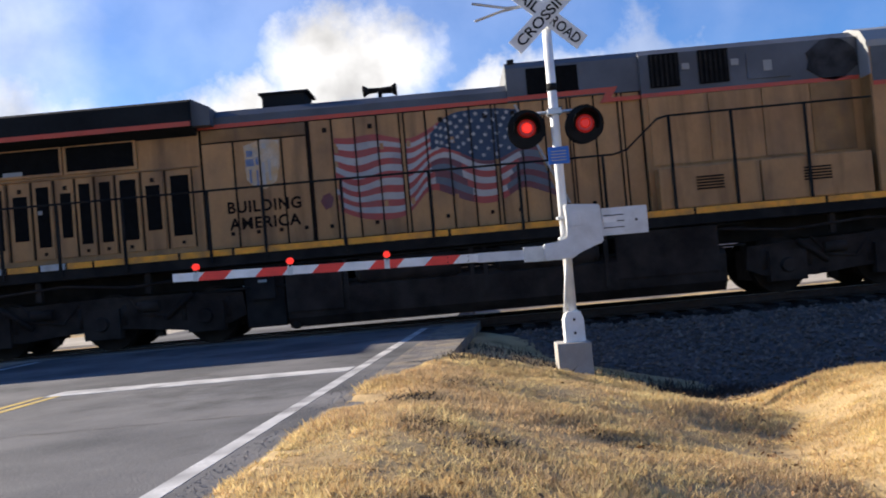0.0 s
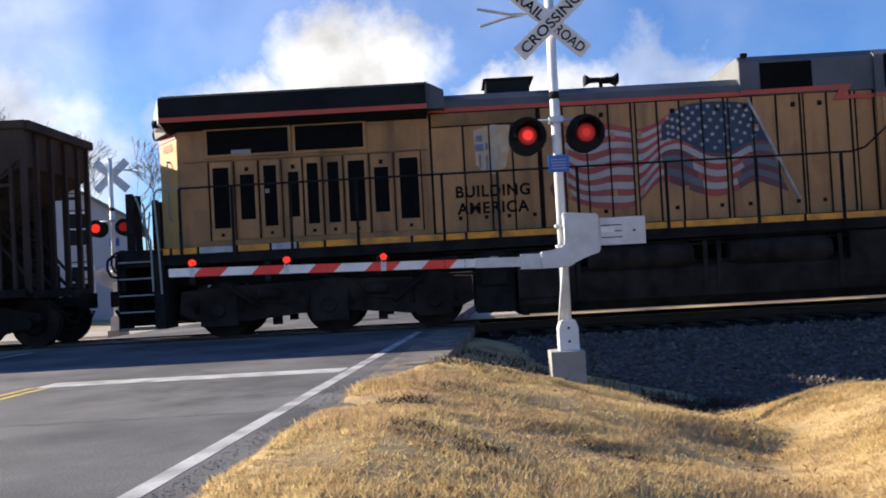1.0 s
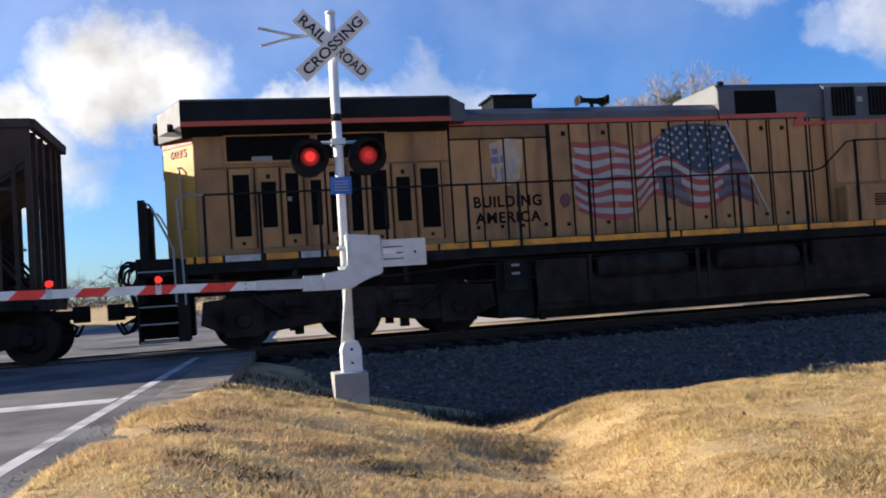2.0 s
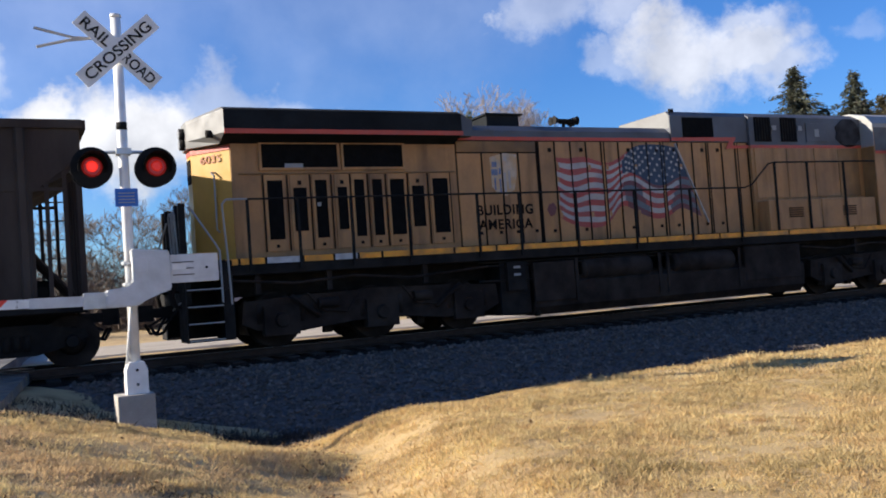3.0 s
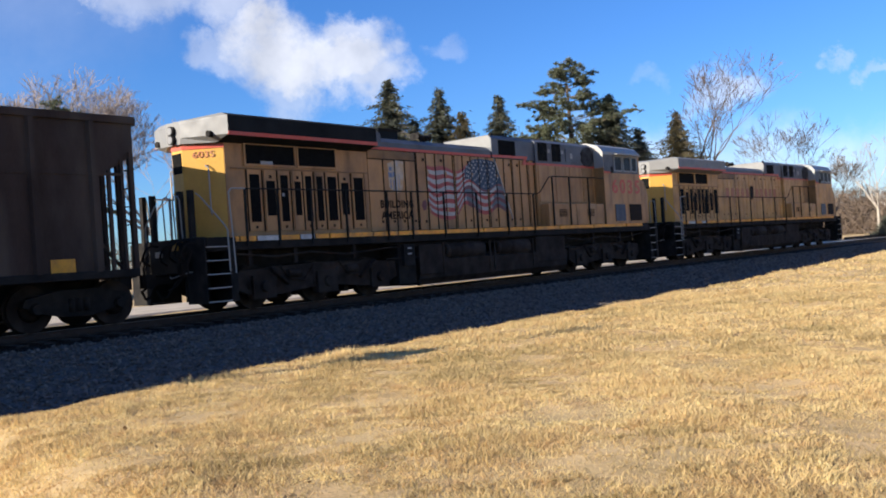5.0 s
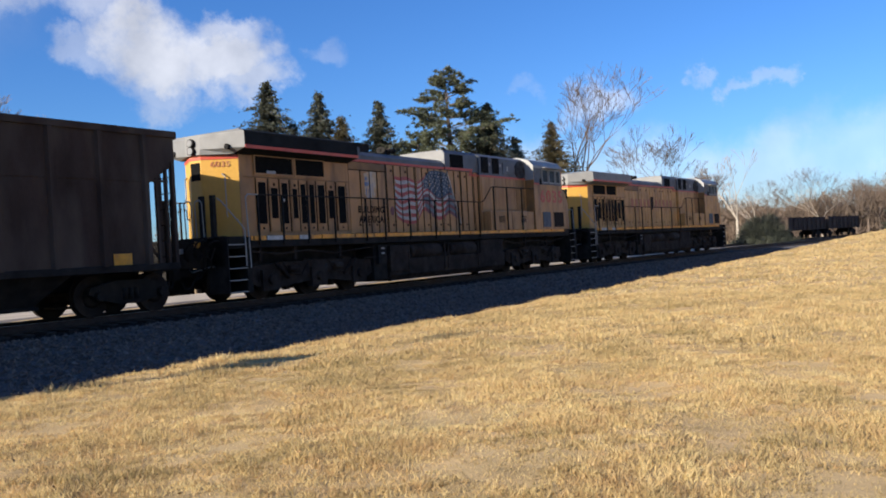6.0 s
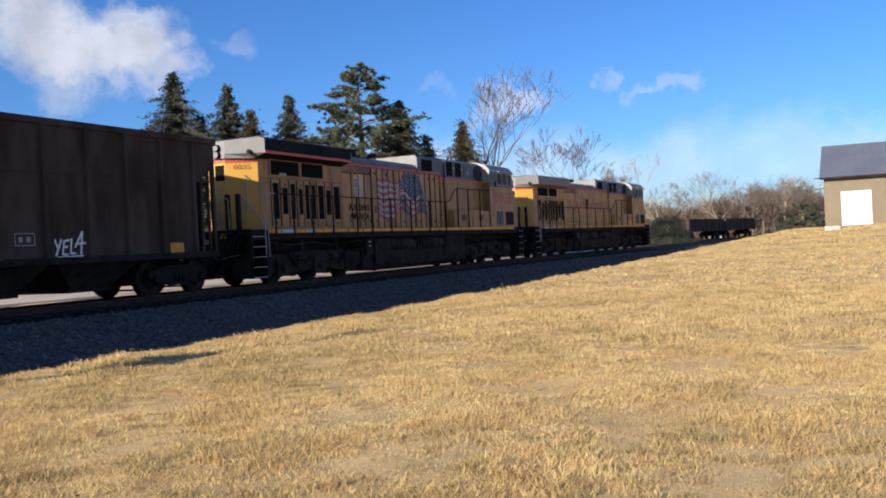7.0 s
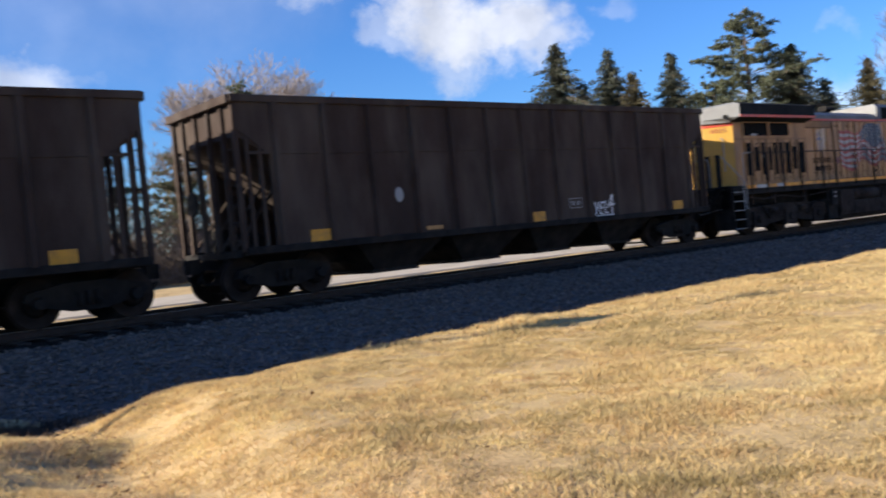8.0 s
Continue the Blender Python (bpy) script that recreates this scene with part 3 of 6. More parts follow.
def flag(parent, y):
    """A painted waving flag: stripes between two rippled edges, its slanted pole at the hoist."""
    xs = [7.55, 7.85, 8.1, 8.35, 8.65, 8.95, 9.15, 9.4, 9.6, 9.85, 10.3, 10.75, 11.05]
    tops = [3.70, 3.66, 3.70, 3.71, 3.62, 3.54, 3.60, 3.72, 3.86, 3.98, 4.01, 3.98, 3.93]
    lx = [7.5, 7.8, 8.1, 8.45, 8.75, 8.95, 9.15, 9.32, 9.6, 9.95, 10.3, 10.65, 10.85, 11.05, 11.4, 11.85]
    lows = [2.34, 2.17, 2.08, 2.04, 2.06, 2.16, 2.44, 2.57, 2.46, 2.28, 2.18, 2.22, 2.34, 2.47, 2.34, 2.13]

    def pole_x(z):
        return 11.05 + (3.96 - z) * 0.445

    def soft_curve(x, px, pz):
        return float(np.mean([np.interp(x + q, px, pz) for q in (-.12, -.06, 0, .06, .12)]))

    def top(x):
        return soft_curve(x, xs, tops)

    def low(x):
        return soft_curve(x, lx, lows)

    def at(x, v):
        """The flag's cloth at fly position x and share v of its drop."""
        x2 = 7.58 + (x - 7.58) * (1 + .19 * v * float(ss((x - 9.6) / 1.4)))
        z = top(x) + (low(x2) - top(x)) * v
        z += math.sin(math.pi * v) * (.055 * math.sin(x * 5.2 + v * 2.2) + .05 * math.sin(x * 2.4 - v * 3))
        z += math.sin(math.pi * v) * .07 * float(ss((x - 9.0) / .5)) * (1 - float(ss((x - 9.6) / .6)))
        return min(x2, pole_x(z)), z
    for k in range(13):
        bm = bmesh.new()
        prev = None
        for i in range(59):
            x = 7.56 + i * 0.06 + .05 * math.sin(k * 1.9) * max(0, 1 - i / 3)
            (xa, za), (xb, zb) = at(x, k / 13), at(x, (k + 1) / 13)
            cur = [bm.verts.new((xa, y, za)), bm.verts.new((xb, y, zb))]
            if prev:
                f = bm.faces.new((prev[0], cur[0], cur[1], prev[1]))
                v = (k + .5) / 13
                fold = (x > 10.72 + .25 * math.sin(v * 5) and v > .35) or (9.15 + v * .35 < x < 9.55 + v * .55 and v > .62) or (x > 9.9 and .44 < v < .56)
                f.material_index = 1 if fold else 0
            prev = cur
        f = part("flag_stripe", bm, M_FLAGRED if k % 2 == 0 else M_FLAGWHITE, parent)
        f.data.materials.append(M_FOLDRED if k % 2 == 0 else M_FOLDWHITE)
        for p in f.data.polygons:
            if p.normal.y > 0:
                p.flip()
    bm = bmesh.new()
    cols = []
    for i in range(15):
        x = 9.38 + i * .12
        v1 = .5 - .10 * max(0, 1 - i / 3)
        v0 = .10 * max(0, 1 - i / 2)
        cols.append([bm.verts.new((p[0], y - .004, p[1])) for p in (at(x, v0 + (v1 - v0) * q / 3) for q in range(4))])
    for a, b in zip(cols[:-1], cols[1:]):
        for j in range(3):
            bm.faces.new((a[j], b[j], b[j + 1], a[j + 1]))
    part("flag_field", bm, M_FLAGBLUE, parent, "dark blue star field of the painted flag")
    bm = bmesh.new()
    for r in range(7):
        for c in range(8):
            x, z = at(9.5 + c * .19 + (r % 2) * .09, .045 + r * .066)
            if x > pole_x(z) - .06:
                continue
            vs = [bm.verts.new((x + math.sin(i * math.pi / 5) * (.052 if i % 2 == 0 else .022), y - .009, z + math.cos(i * math.pi / 5) * (.052 if i % 2 == 0 else .022))) for i in range(10)]
            bm.faces.new(vs)
    tagged(part("star_pattern", bm, M_FLAGWHITE, parent), kind="stuff")
    bm = bmesh.new()
    tube(bm, (pole_x(4.02), y - .004, 4.02), (pole_x(2.06), y - .004, 2.06), .026, n=6)
    part("flag_pole", bm, M_SILVER, parent)
    # loose scrap of the flag's torn fly end
    bm = bmesh.new()
    bm.faces.new([bm.verts.new((x, y, z)) for x, z in ((7.22, 2.5), (7.30, 2.34), (7.42, 2.38), (7.48, 2.55), (7.40, 2.66), (7.28, 2.62))])
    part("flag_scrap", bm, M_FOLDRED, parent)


def locomotive(name, label, lettered):
    L = empty(name, label, "locomotive", "locomotives of the train")
    YEL, TOP = (M_YELLOW if lettered else M_FADEDYELLOW), M_GREY
    # frame and sills
    bm = boxm(-.75, 21.2, -1.45, 1.45, 1.42, 1.74, .02)
    bx(bm, -.75, 21.2, -.6, .6, 1.02, 1.42)
    part("frame", bm, M_BLACK, L, "grimy black underframe")
    x, k = -.1, 0
    widths = [.28, .5, .72, .62, .5, .5, 1.6, 1.0, 2.1, 1.9, 2.2, 2.3, 2.4, 2.6, 1.4]
    for w in widths:
        mt = M_SILVER if k in (2, 4) else M_STRIPE
        for s in (-1, 1):
            part("sill_stripe", boxm(x, min(x + w - .05, 21.1), s * 1.462 - .012, s * 1.462 + .012, 1.62, 1.735), mt, L)
        x, k = x + w, k + 1
    # radiator compartment
    bm = bmesh.new()
    prism(bm, [(-.36, -.20), (.22, -1.02), (5.0, -1.02), (5.0, 1.02), (.22, 1.02), (-.36, .20)], 1.74, 4.06, "z")
    part("radiator_compartment", bm, YEL, L, "yellow radiator compartment with soot streaks")
    # thin shell over the rear faces, its yellow brightened as sunlit
    bm = bmesh.new()
    prism(bm, [(-.368, -.206), (.205, -1.010), (.208, -1.004), (-.35, -.19), (-.35, .19), (.208, 1.004), (.205, 1.010), (-.368, .206)], 1.75, 3.95, "z")
    part("rear_panel", bm, M_SUNYELLOW, L, "yellow rear panel, coloured brighter for the sun on it")
    bm = bmesh.new()
    sec = [(-1.02, 3.98), (-1.46, 4.12), (-1.46, 4.56), (-1.25, 4.64), (1.25, 4.64), (1.46, 4.56), (1.46, 4.12), (1.02, 3.98)]
    prism(bm, sec, .03, 4.98)
    part("radiator_roof", bm, M_SOOT if lettered else M_COWL, L, "overhanging sooty black radiator roof" if lettered else "overhanging pale grey radiator roof")
    bm = bmesh.new()
    a = [bm.verts.new((.028, y, z)) for y, z in sec]
    b = [bm.verts.new((-.44, y * (.19 if abs(y) > 1.1 else .24), z - (.10 if z > 4.5 else -.02))) for y, z in sec]
    for i in range(8):
        bm.faces.new((a[i], a[(i + 1) % 8], b[(i + 1) % 8], b[i]))
    bm.faces.new(b)
    bm.faces.new(a[::-1])
    part("rear_roof_cowl", bm, M_COWL, L, "light grey tapered rear roof cowl")
    for s in (-1, 1):
        part("roof_stripe", boxm(.03, 5.0, s * 1.462 - .01, s * 1.462 + .01, 4.10, 4.19), M_RED, L)
        bm = bmesh.new()
        prism(bm, [(.20, s * 1.035), (-.378, s * .215), (-.38, s * .0), (-.355, s * .0), (-.352, s * .19), (.215, s * 1.018)], 3.87, 3.96, "z")
        part("rear_stripe", bm, M_RED, L)
        for x0, x1 in ((.80, 2.34), (2.47, 3.76)):
            y = s * 1.03
            bm = bmesh.new()
            for q in ((x0 - .05, x1 + .05, 3.45, 3.50), (x0 - .05, x1 + .05, 3.97, 4.01), (x0 - .05, x0, 3.50, 3.97), (x1, x1 + .05, 3.50, 3.97)):
                bx(bm, q[0], q[1], y - .035, y + .035, q[2], q[3])
            g = part("intake_grille", boxm(x0, x1, y - .012, y + .012, 3.50, 3.97), M_GRILLE, L, "dark radiator intake screen")
            part("grille_frame", bm, YEL, g)
        for i, (x0, w) in enumerate(((.88, .30), (1.39, .27), (1.84, .24), (2.30, .20), (2.66, .21), (3.05, .21), (3.44, .31), (3.93, .27), (4.41, .35))):
            short = i in (1, 3, 7)
            z0, z1 = (2.24, 3.10) if short else (2.09, 3.25)
            d = part("louvre_door", boxm(x0 - .055, x0 + w + .055, s * 1.02 - .022, s * 1.02 + .022, 1.86, 3.36, .006), YEL, L)
            part("louvre", boxm(x0, x0 + w, s * 1.045 - .006, s * 1.045 + .006, z0, z1), M_GRILLE, d)
            if short:
                part("latch", boxm(x0 + w / 2 - .035, x0 + w / 2 + .035, s * 1.045 - .012, s * 1.045 + .012, 3.16, 3.24), M_LETTER, d)
            else:
                part("latch", boxm(x0 + w / 2 - .03, x0 + w / 2 + .03, s * 1.045 - .012, s * 1.045 + .012, 1.93, 1.99), M_LETTER, d)
        for x in (.80, 1.28, 1.745, 2.18, 2.58, 2.955, 3.35, 3.84, 4.305, 4.82):
            part("door_seam", boxm(x - .012, x + .012, s * 1.036 - .010, s * 1.036 + .010, 1.86, 3.36), M_LETTER, L)
        part("drip_rail", boxm(.35, 4.95, s * 1.04 - .02, s * 1.04 + .02, 3.375, 3.40), M_SHADESTAIN, L)
        bm = bmesh.new()
        prism(bm, [(4.98, 4.12), (4.98, 4.64), (5.32, 4.46), (5.32, 4.12)], min(s * .5, s * 1.30), max(s * .5, s * 1.30), "y")
        part("roof_end", bm, TOP, L, "sloping grey end of the radiator roof")
    if lettered:
        part("paper_patch", boxm(1.25, 1.62, -1.062, -1.052, 3.49, 3.58), M_LGREY, L)
        part("paper_patch", boxm(1.86, 1.94, -1.062, -1.053, 2.72, 2.80), M_LGREY, L)
    # rear end: lights, number, ladder, door
    for s, hh in ((0, 4.33), (0, 4.12)):
        bm = bmesh.new()
        tube(bm, (-.53, 0, hh), (-.36, 0, hh), .115, n=16)
        h = part("headlight", bm, M_BLACK, L)
        bm = bmesh.new()
        tube(bm, (-.545, 0, hh), (-.525, 0, hh), .09, n=16)
        part("lens", bm, M_LENS, h)
    for s in (-1, 1):
        bm = bmesh.new()
        tube(bm, (-.22, s * 1.02, 4.16), (-.08, s * 1.02, 4.16), .075, n=14)
        bx(bm, -.2, .12, s * 1.02 - .03, s * 1.02 + .03, 4.14, 4.18)
        part("marker_lamp", bm, M_BLACK, L)
        bm = bmesh.new()
        pipe(bm, [(.0, s * .72, 2.3), (-.06, s * .76, 2.35), (-.06, s * .76, 3.4), (-.10, s * .70, 3.46), (.0, s * .70, 3.46)], .018)
        part("grab_iron", bm, M_LGREY, L)
    if lettered:
        words("rear_number", "6035", 0, 0, 0, .15, M_FADEDRED, L, width=.52, bold=.008).matrix_basis = pose(-.235, -.415, 3.66, 0, 0, -54.7)
    part("rear_hatch", boxm(-.385, -.36, -.17, .17, 3.32, 3.80), M_GRILLE, L, "dark hatch beside the rear lamps")
    for y in (-.62, -.22):
        bm = bmesh.new()
        pipe(bm, [(-1.06, y, 1.74), (-1.09, y, 2.66), (-1.09, y + .06, 2.74), (-1.09, y + .20, 2.74), (-1.09, y + .26, 2.66), (-1.06, y + .26, 1.74)], .018)
        part("end_rail", bm, M_LGREY, L, "pale end platform grab rail")
    bm = bmesh.new()
    pipe(bm, [(-1.08, .35, 2.6), (-1.22, .6, 2.1), (-1.2, .62, 1.75)], .018)
    part("end_rail", bm, M_LGREY, L)
    # engine hood
    def hood(x0, x1, hw, z1, chamfer, mat_low, nm, lab=""):
        bm = bmesh.new()
        prism(bm, [(-hw, 1.74), (-hw, z1 - chamfer * .6), (-hw + chamfer, z1), (hw - chamfer, z1), (hw, z1 - chamfer * .6), (hw, 1.74)], x0, x1)
        return part(nm, bm, mat_low, L, lab)
    hood(5.0, 13.4, .98, 4.12, .02, M_LETTER, "engine_hood", "yellow engine hood with hinged side doors")
    bm = bmesh.new()
    prism(bm, [(-1.0, 4.12), (-1.0, 4.30), (-.82, 4.44), (.82, 4.44), (1.0, 4.30), (1.0, 4.12)], 4.98, 13.4)
    part("hood_roof", bm, TOP, L, "weathered grey hood roof")
    for s in (-1, 1):
        part("hood_stripe", boxm(5.0, 10.9, s * 1.0 - .012, s * 1.0 + .012, 4.08, 4.16), M_RED, L)
        part("access_door", boxm(5.05, 7.03, s * .985 - .02, s * .985 + .02, 3.82, 4.06, .008), M_SHADESTAIN, L, "soot-stained upper access panel")
        xs = [5.03, 5.64, 6.13, 6.56, 7.04]
        for a, b in zip(xs[:-1], xs[1:]):
            d = part("hood_door", boxm(a + .014, b - .014, s * .985 - .02, s * .985 + .02, 1.77, 3.79, .008), YEL, L)
            part("latch", boxm(b - .16, b - .09, s * 1.01 - .012, s * 1.01 + .012, 2.0, 2.07), M_LETTER, d)
        for i, (a, b) in enumerate(zip(SEAMS[:-1], SEAMS[1:])):
            if b - a < .2:
                part("door_post", boxm(a + .012, b - .012, s * .985 - .03, s * .985 + .03, 1.77, 4.06), YEL, L)
                continue
            d = part("hood_door", boxm(a + .014, b - .014, s * .985 - .02, s * .985 + .02, 1.77, 4.06, .008), YEL, L)
            if i % 2 == 0:
                part("latch", boxm(b - .17, b - .09, s * 1.01 - .012, s * 1.01 + .012, 3.82, 3.91), M_LETTER, d)
                part("latch", boxm(b - .17, b - .10, s * 1.01 - .012, s * 1.01 + .012, 1.98, 2.05), M_LETTER, d)
            else:
                part("hinge", boxm(a + .03, a + .10, s * 1.01 - .010, s * 1.01 + .010, 3.40, 3.52), YEL, d)
                part("hinge", boxm(a + .03, a + .10, s * 1.01 - .010, s * 1.01 + .010, 2.30, 2.42), YEL, d)
    if lettered:
        words("slogan", "BUILDING", 5.45, 2.42, -1.012, .23, M_SLOGAN, L, width=1.40, label="dark painted capital lettering", bold=.028, spread=1.12)
        words("slogan", "AMERICA", 5.46, 2.10, -1.012, .23, M_SLOGAN, L, width=1.36, label="dark painted capital lettering", bold=.028, spread=1.12)
        bm = bmesh.new()
        prism(bm, [(5.84, 3.70), (5.86, 3.05), (5.98, 2.90), (6.2, 2.84), (6.42, 2.98), (6.50, 3.30), (6.52, 3.76), (6.2, 3.80)], -1.011, -1.006, "y")
        part("emblem", bm, M_EMBLEM, L, "faded pale emblem panel")
        for x0, x1, z0, z1 in ((5.86, 6.02, 3.30, 3.44), (5.88, 6.0, 3.48, 3.60), (6.05, 6.10, 3.32, 3.46), (5.92, 5.96, 2.98, 3.24), (6.05, 6.09, 2.92, 3.22)):
            part("emblem_bar", boxm(x0, x1, -1.016, -1.011, z0, z1), M_FADEDBLUE, L)
        for x0, x1, z0, z1 in ((6.16, 6.22, 2.92, 3.36), (6.28, 6.33, 3.0, 3.4), (6.18, 6.26, 3.62, 3.72)):
            part("emblem_bar", boxm(x0, x1, -1.016, -1.011, z0, z1), M_FLAGWHITE, L)
        flag(L, -1.014)
        for x in SEAMS:
            part("door_seam", boxm(x - .013, x + .013, -1.026, -1.012, 1.78, 4.05), M_LETTER, L)
        for x in (5.64, 6.13, 6.56):
            part("door_seam", boxm(x - .012, x + .012, -1.026, -1.010, 1.78, 3.79), M_LETTER, L)
    else:
        for q in range(11):
            if q != 5:
                x = 5.9 + q * .62
                part("lettering_bar", boxm(x, x + .36, -1.016, -1.008, 2.85, 3.35), M_FADEDRED, L)
        bm = bmesh.new()
        prism(bm, [(8.85, 3.5), (8.85, 3.0), (9.1, 2.72), (9.35, 3.0), (9.35, 3.5)], -1.018, -1.008, "y")
        part("emblem", bm, M_LETTER, L, "faded dark emblem panel")
    # exhaust, horn
    bm = boxm(6.15, 7.0, -.45, .45, 4.40, 4.78, .03)
    bx(bm, 6.1, 7.08, -.5, .5, 4.76, 4.80)
    part("exhaust", bm, M_SOOT, L, "sooty black exhaust stack")
    bm = bmesh.new()
    tube(bm, (8.45, -.1, 4.42), (8.45, -.1, 4.70), .04, n=8)
    for dx, w, yy in ((.0, 1, -.2), (.0, -1, -.2), (.0, 1, -.05), (.0, -1, -.05), (.0, 1, .08)):
        tube(bm, (8.45 + dx, yy, 4.72), (8.45 + dx + w * .22, yy, 4.72), .035, .045, n=10)
        tube(bm, (8.45 + dx + w * .22, yy, 4.72), (8.45 + dx + w * .33, yy, 4.72), .045, .11, n=12)
    part("air_horn", bm, M_BLACK, L, "cluster of black air horns")
    # dynamic brake hump
    bm = bmesh.new()
    prism(bm, [(-1.04, 4.07), (-1.04, 4.72), (-.92, 4.84), (.92, 4.84), (1.04, 4.72), (1.04, 4.07)], 10.9, 13.4)
    part("brake_housing", bm, TOP, L, "grey dynamic brake housing")
    # thin plate in paler grey paints the sunlight on the housing's end
    bm = bmesh.new()
    prism(bm, [(-1.02, 4.42), (-1.02, 4.71), (-.91, 4.825), (.91, 4.825), (1.02, 4.71), (1.02, 4.42)], 10.893, 10.899)
    part("housing_end", bm, M_COWL, L, "end of the brake housing, in grey lightened for sunlight")
    part("lifting_eye", boxm(10.95, 11.08, -1.0, -.94, 4.82, 4.90, .01), M_BLACK, L)
    for s in (-1, 1):
        part("brake_grille", boxm(11.28, 12.25, s * 1.045 - .01, s * 1.045 + .01, 4.17, 4.68), M_GRILLE, L)
        bm = bmesh.new()
        prism(bm, [(10.9, 4.09), (10.9, 4.17), (12.98, 4.19), (12.84, 3.985), (13.4, 3.985), (13.4, 3.91), (12.62, 3.90), (12.74, 4.09)], s * 1.052 - .006, s * 1.052 + .006, "y")
        part("stripe_bolt", bm, M_RED, L)
    # inverter cabinets
    hood(13.4, 17.5, 1.10, 3.98, .01, YEL, "inverter_cabinet", "yellow inverter cabinet")
    bm = bmesh.new()
    prism(bm, [(-1.10, 3.98), (-1.10, 4.72), (-.85, 4.86), (.85, 4.86), (1.10, 4.72), (1.10, 3.98)], 13.4, 17.5)
    part("cabinet_top", bm, TOP, L, "grey upper inverter cabinet")
    for s in (-1, 1):
        part("cabinet_stripe", boxm(13.4, 17.45, s * 1.112 - .01, s * 1.112 + .01, 3.91, 3.985), M_RED, L)
        for x0, x1 in ((13.58, 14.14), (14.50, 15.06)):
            g = part("cabinet_grille", boxm(x0, x1, s * 1.11 - .012, s * 1.11 + .012, 4.08, 4.72), M_GRILLE, L)
            bm = bmesh.new()
            for q in range(6):
                xq = x0 + (q + .5) * (x1 - x0) / 6
                bx(bm, xq - .018, xq + .018, s * 1.125 - .008, s * 1.125 + .008, 4.1, 4.7)
            part("grille_slat", bm, M_BLACK, g)
            part("hinge", boxm(x1 + .05, x1 + .19, s * 1.112 - .012, s * 1.112 + .012, 4.38, 4.50), M_LGREY, L)
        part("small_hatch", boxm(15.4, 16.2, s * 1.11 - .014, s * 1.11 + .014, 4.08, 4.58, .006), TOP, L)
        part("hatch_plate", boxm(15.7, 15.86, s * 1.128 - .006, s * 1.128 + .006, 4.22, 4.42), M_LGREY, L)
        bm = bmesh.new()
        prism(bm, [(16.98 + .47 * math.cos(q * math.pi / 8) * (1 + .1 * math.sin(q * 3)), 4.33 + .40 * math.sin(q * math.pi / 8)) for q in range(16)], s * 1.11 - .012, s * 1.11 + .012, "y")
        part("soot_stain", bm, M_SMOKE, L, "round black soot stain behind the cab")
        for a, b in ((13.5, 14.6), (14.62, 15.6), (15.62, 16.5), (16.52, 17.3)):
            # last door is browned in colour for the shaded recess before the cab
            part("cabinet_door", boxm(a, b, s * 1.105 - .02, s * 1.105 + .02, 2.6, 3.9, .008), M_SHADESTAIN if a > 16.5 else YEL, L)
        for a, b in ((13.5, 15.35), (15.37, 17.4)):
            bb = part("battery_box", boxm(a, b, min(s * 1.1, s * 1.46), max(s * 1.1, s * 1.46), 1.74, 2.52, .03), YEL, L, "yellow walkway equipment box")
            c = (a + b) / 2
            bm = bmesh.new()
            for q in range(5):
                bx(bm, c - .25, c + .25, s * 1.466 - .01, s * 1.466 + .01, 2.06 + q * .055, 2.09 + q * .055)
            part("vent", bm, M_LETTER, bb)
    # cab
    bm = bmesh.new()
    prism(bm, [(-1.5, 1.74), (-1.5, 4.52), (-1.3, 4.74), (-.8, 4.88), (.8, 4.88), (1.3, 4.74), (1.5, 4.52), (1.5, 1.74)], 17.5, 20.45)
    part("cab", bm, YEL, L, "yellow crew cab")
    bm = bmesh.new()
    prism(bm, [(-1.52, 4.42), (-1.52, 4.54), (-1.31, 4.77), (-.8, 4.92), (.8, 4.92), (1.31, 4.77), (1.52, 4.54), (1.52, 4.42), (1.2, 4.70), (-1.2, 4.70)], 17.45, 20.5)
    part("cab_roof", bm, M_LGREY, L, "pale grey cab roof")
    part("roof_fitting", boxm(18.2, 19.6, -.4, .4, 4.9, 5.02, .03), M_LGREY, L)
    for s in (-1, 1):
        # band's grey is darkened in colour for shade beneath the roof overhang
        part("cab_side_band", boxm(17.52, 20.33, s * 1.5 - .008, s * 1.5 + .008, 3.72, 4.45), M_CABSIDE, L)
        part("cab_stripe", boxm(17.52, 18.0, s * 1.512 - .006, s * 1.512 + .006, 3.70, 3.78), M_RED, L)
        for a, b in ((18.35, 18.88), (19.08, 19.62), (19.78, 20.16)):
            w = part("cab_window", boxm(a, b, s * 1.515 - .008, s * 1.515 + .008, 3.84, 4.36), M_PANE, L)
            bm = bmesh.new()
            for q in ((a - .05, b + .05, 3.79, 3.84), (a - .05, b + .05, 4.36, 4.41), (a - .05, a, 3.84, 4.36), (b, b + .05, 3.84, 4.36)):
                bx(bm, q[0], q[1], s * 1.52 - .02, s * 1.52 + .02, q[2], q[3])
            part("window_frame", bm, M_LGREY, w)
        part("window_visor", boxm(18.25, 20.25, min(s * 1.5, s * 1.72), max(s * 1.5, s * 1.72), 4.43, 4.47, .01), M_LGREY, L)
        part("mirror", boxm(17.9, 18.0, s * 1.62 - .03, s * 1.62 + .03, 3.7, 3.95), M_BLACK, L)
        part("cab_locker", boxm(18.22, 19.02, s * 1.505 - .02, s * 1.505 + .02, 1.84, 2.5), M_FLAGBLUE, L, "dark blue equipment locker door")
        part("cab_vent", boxm(19.42, 20.4, s * 1.505 - .02, s * 1.505 + .02, 1.84, 2.5), M_LETTER, L)
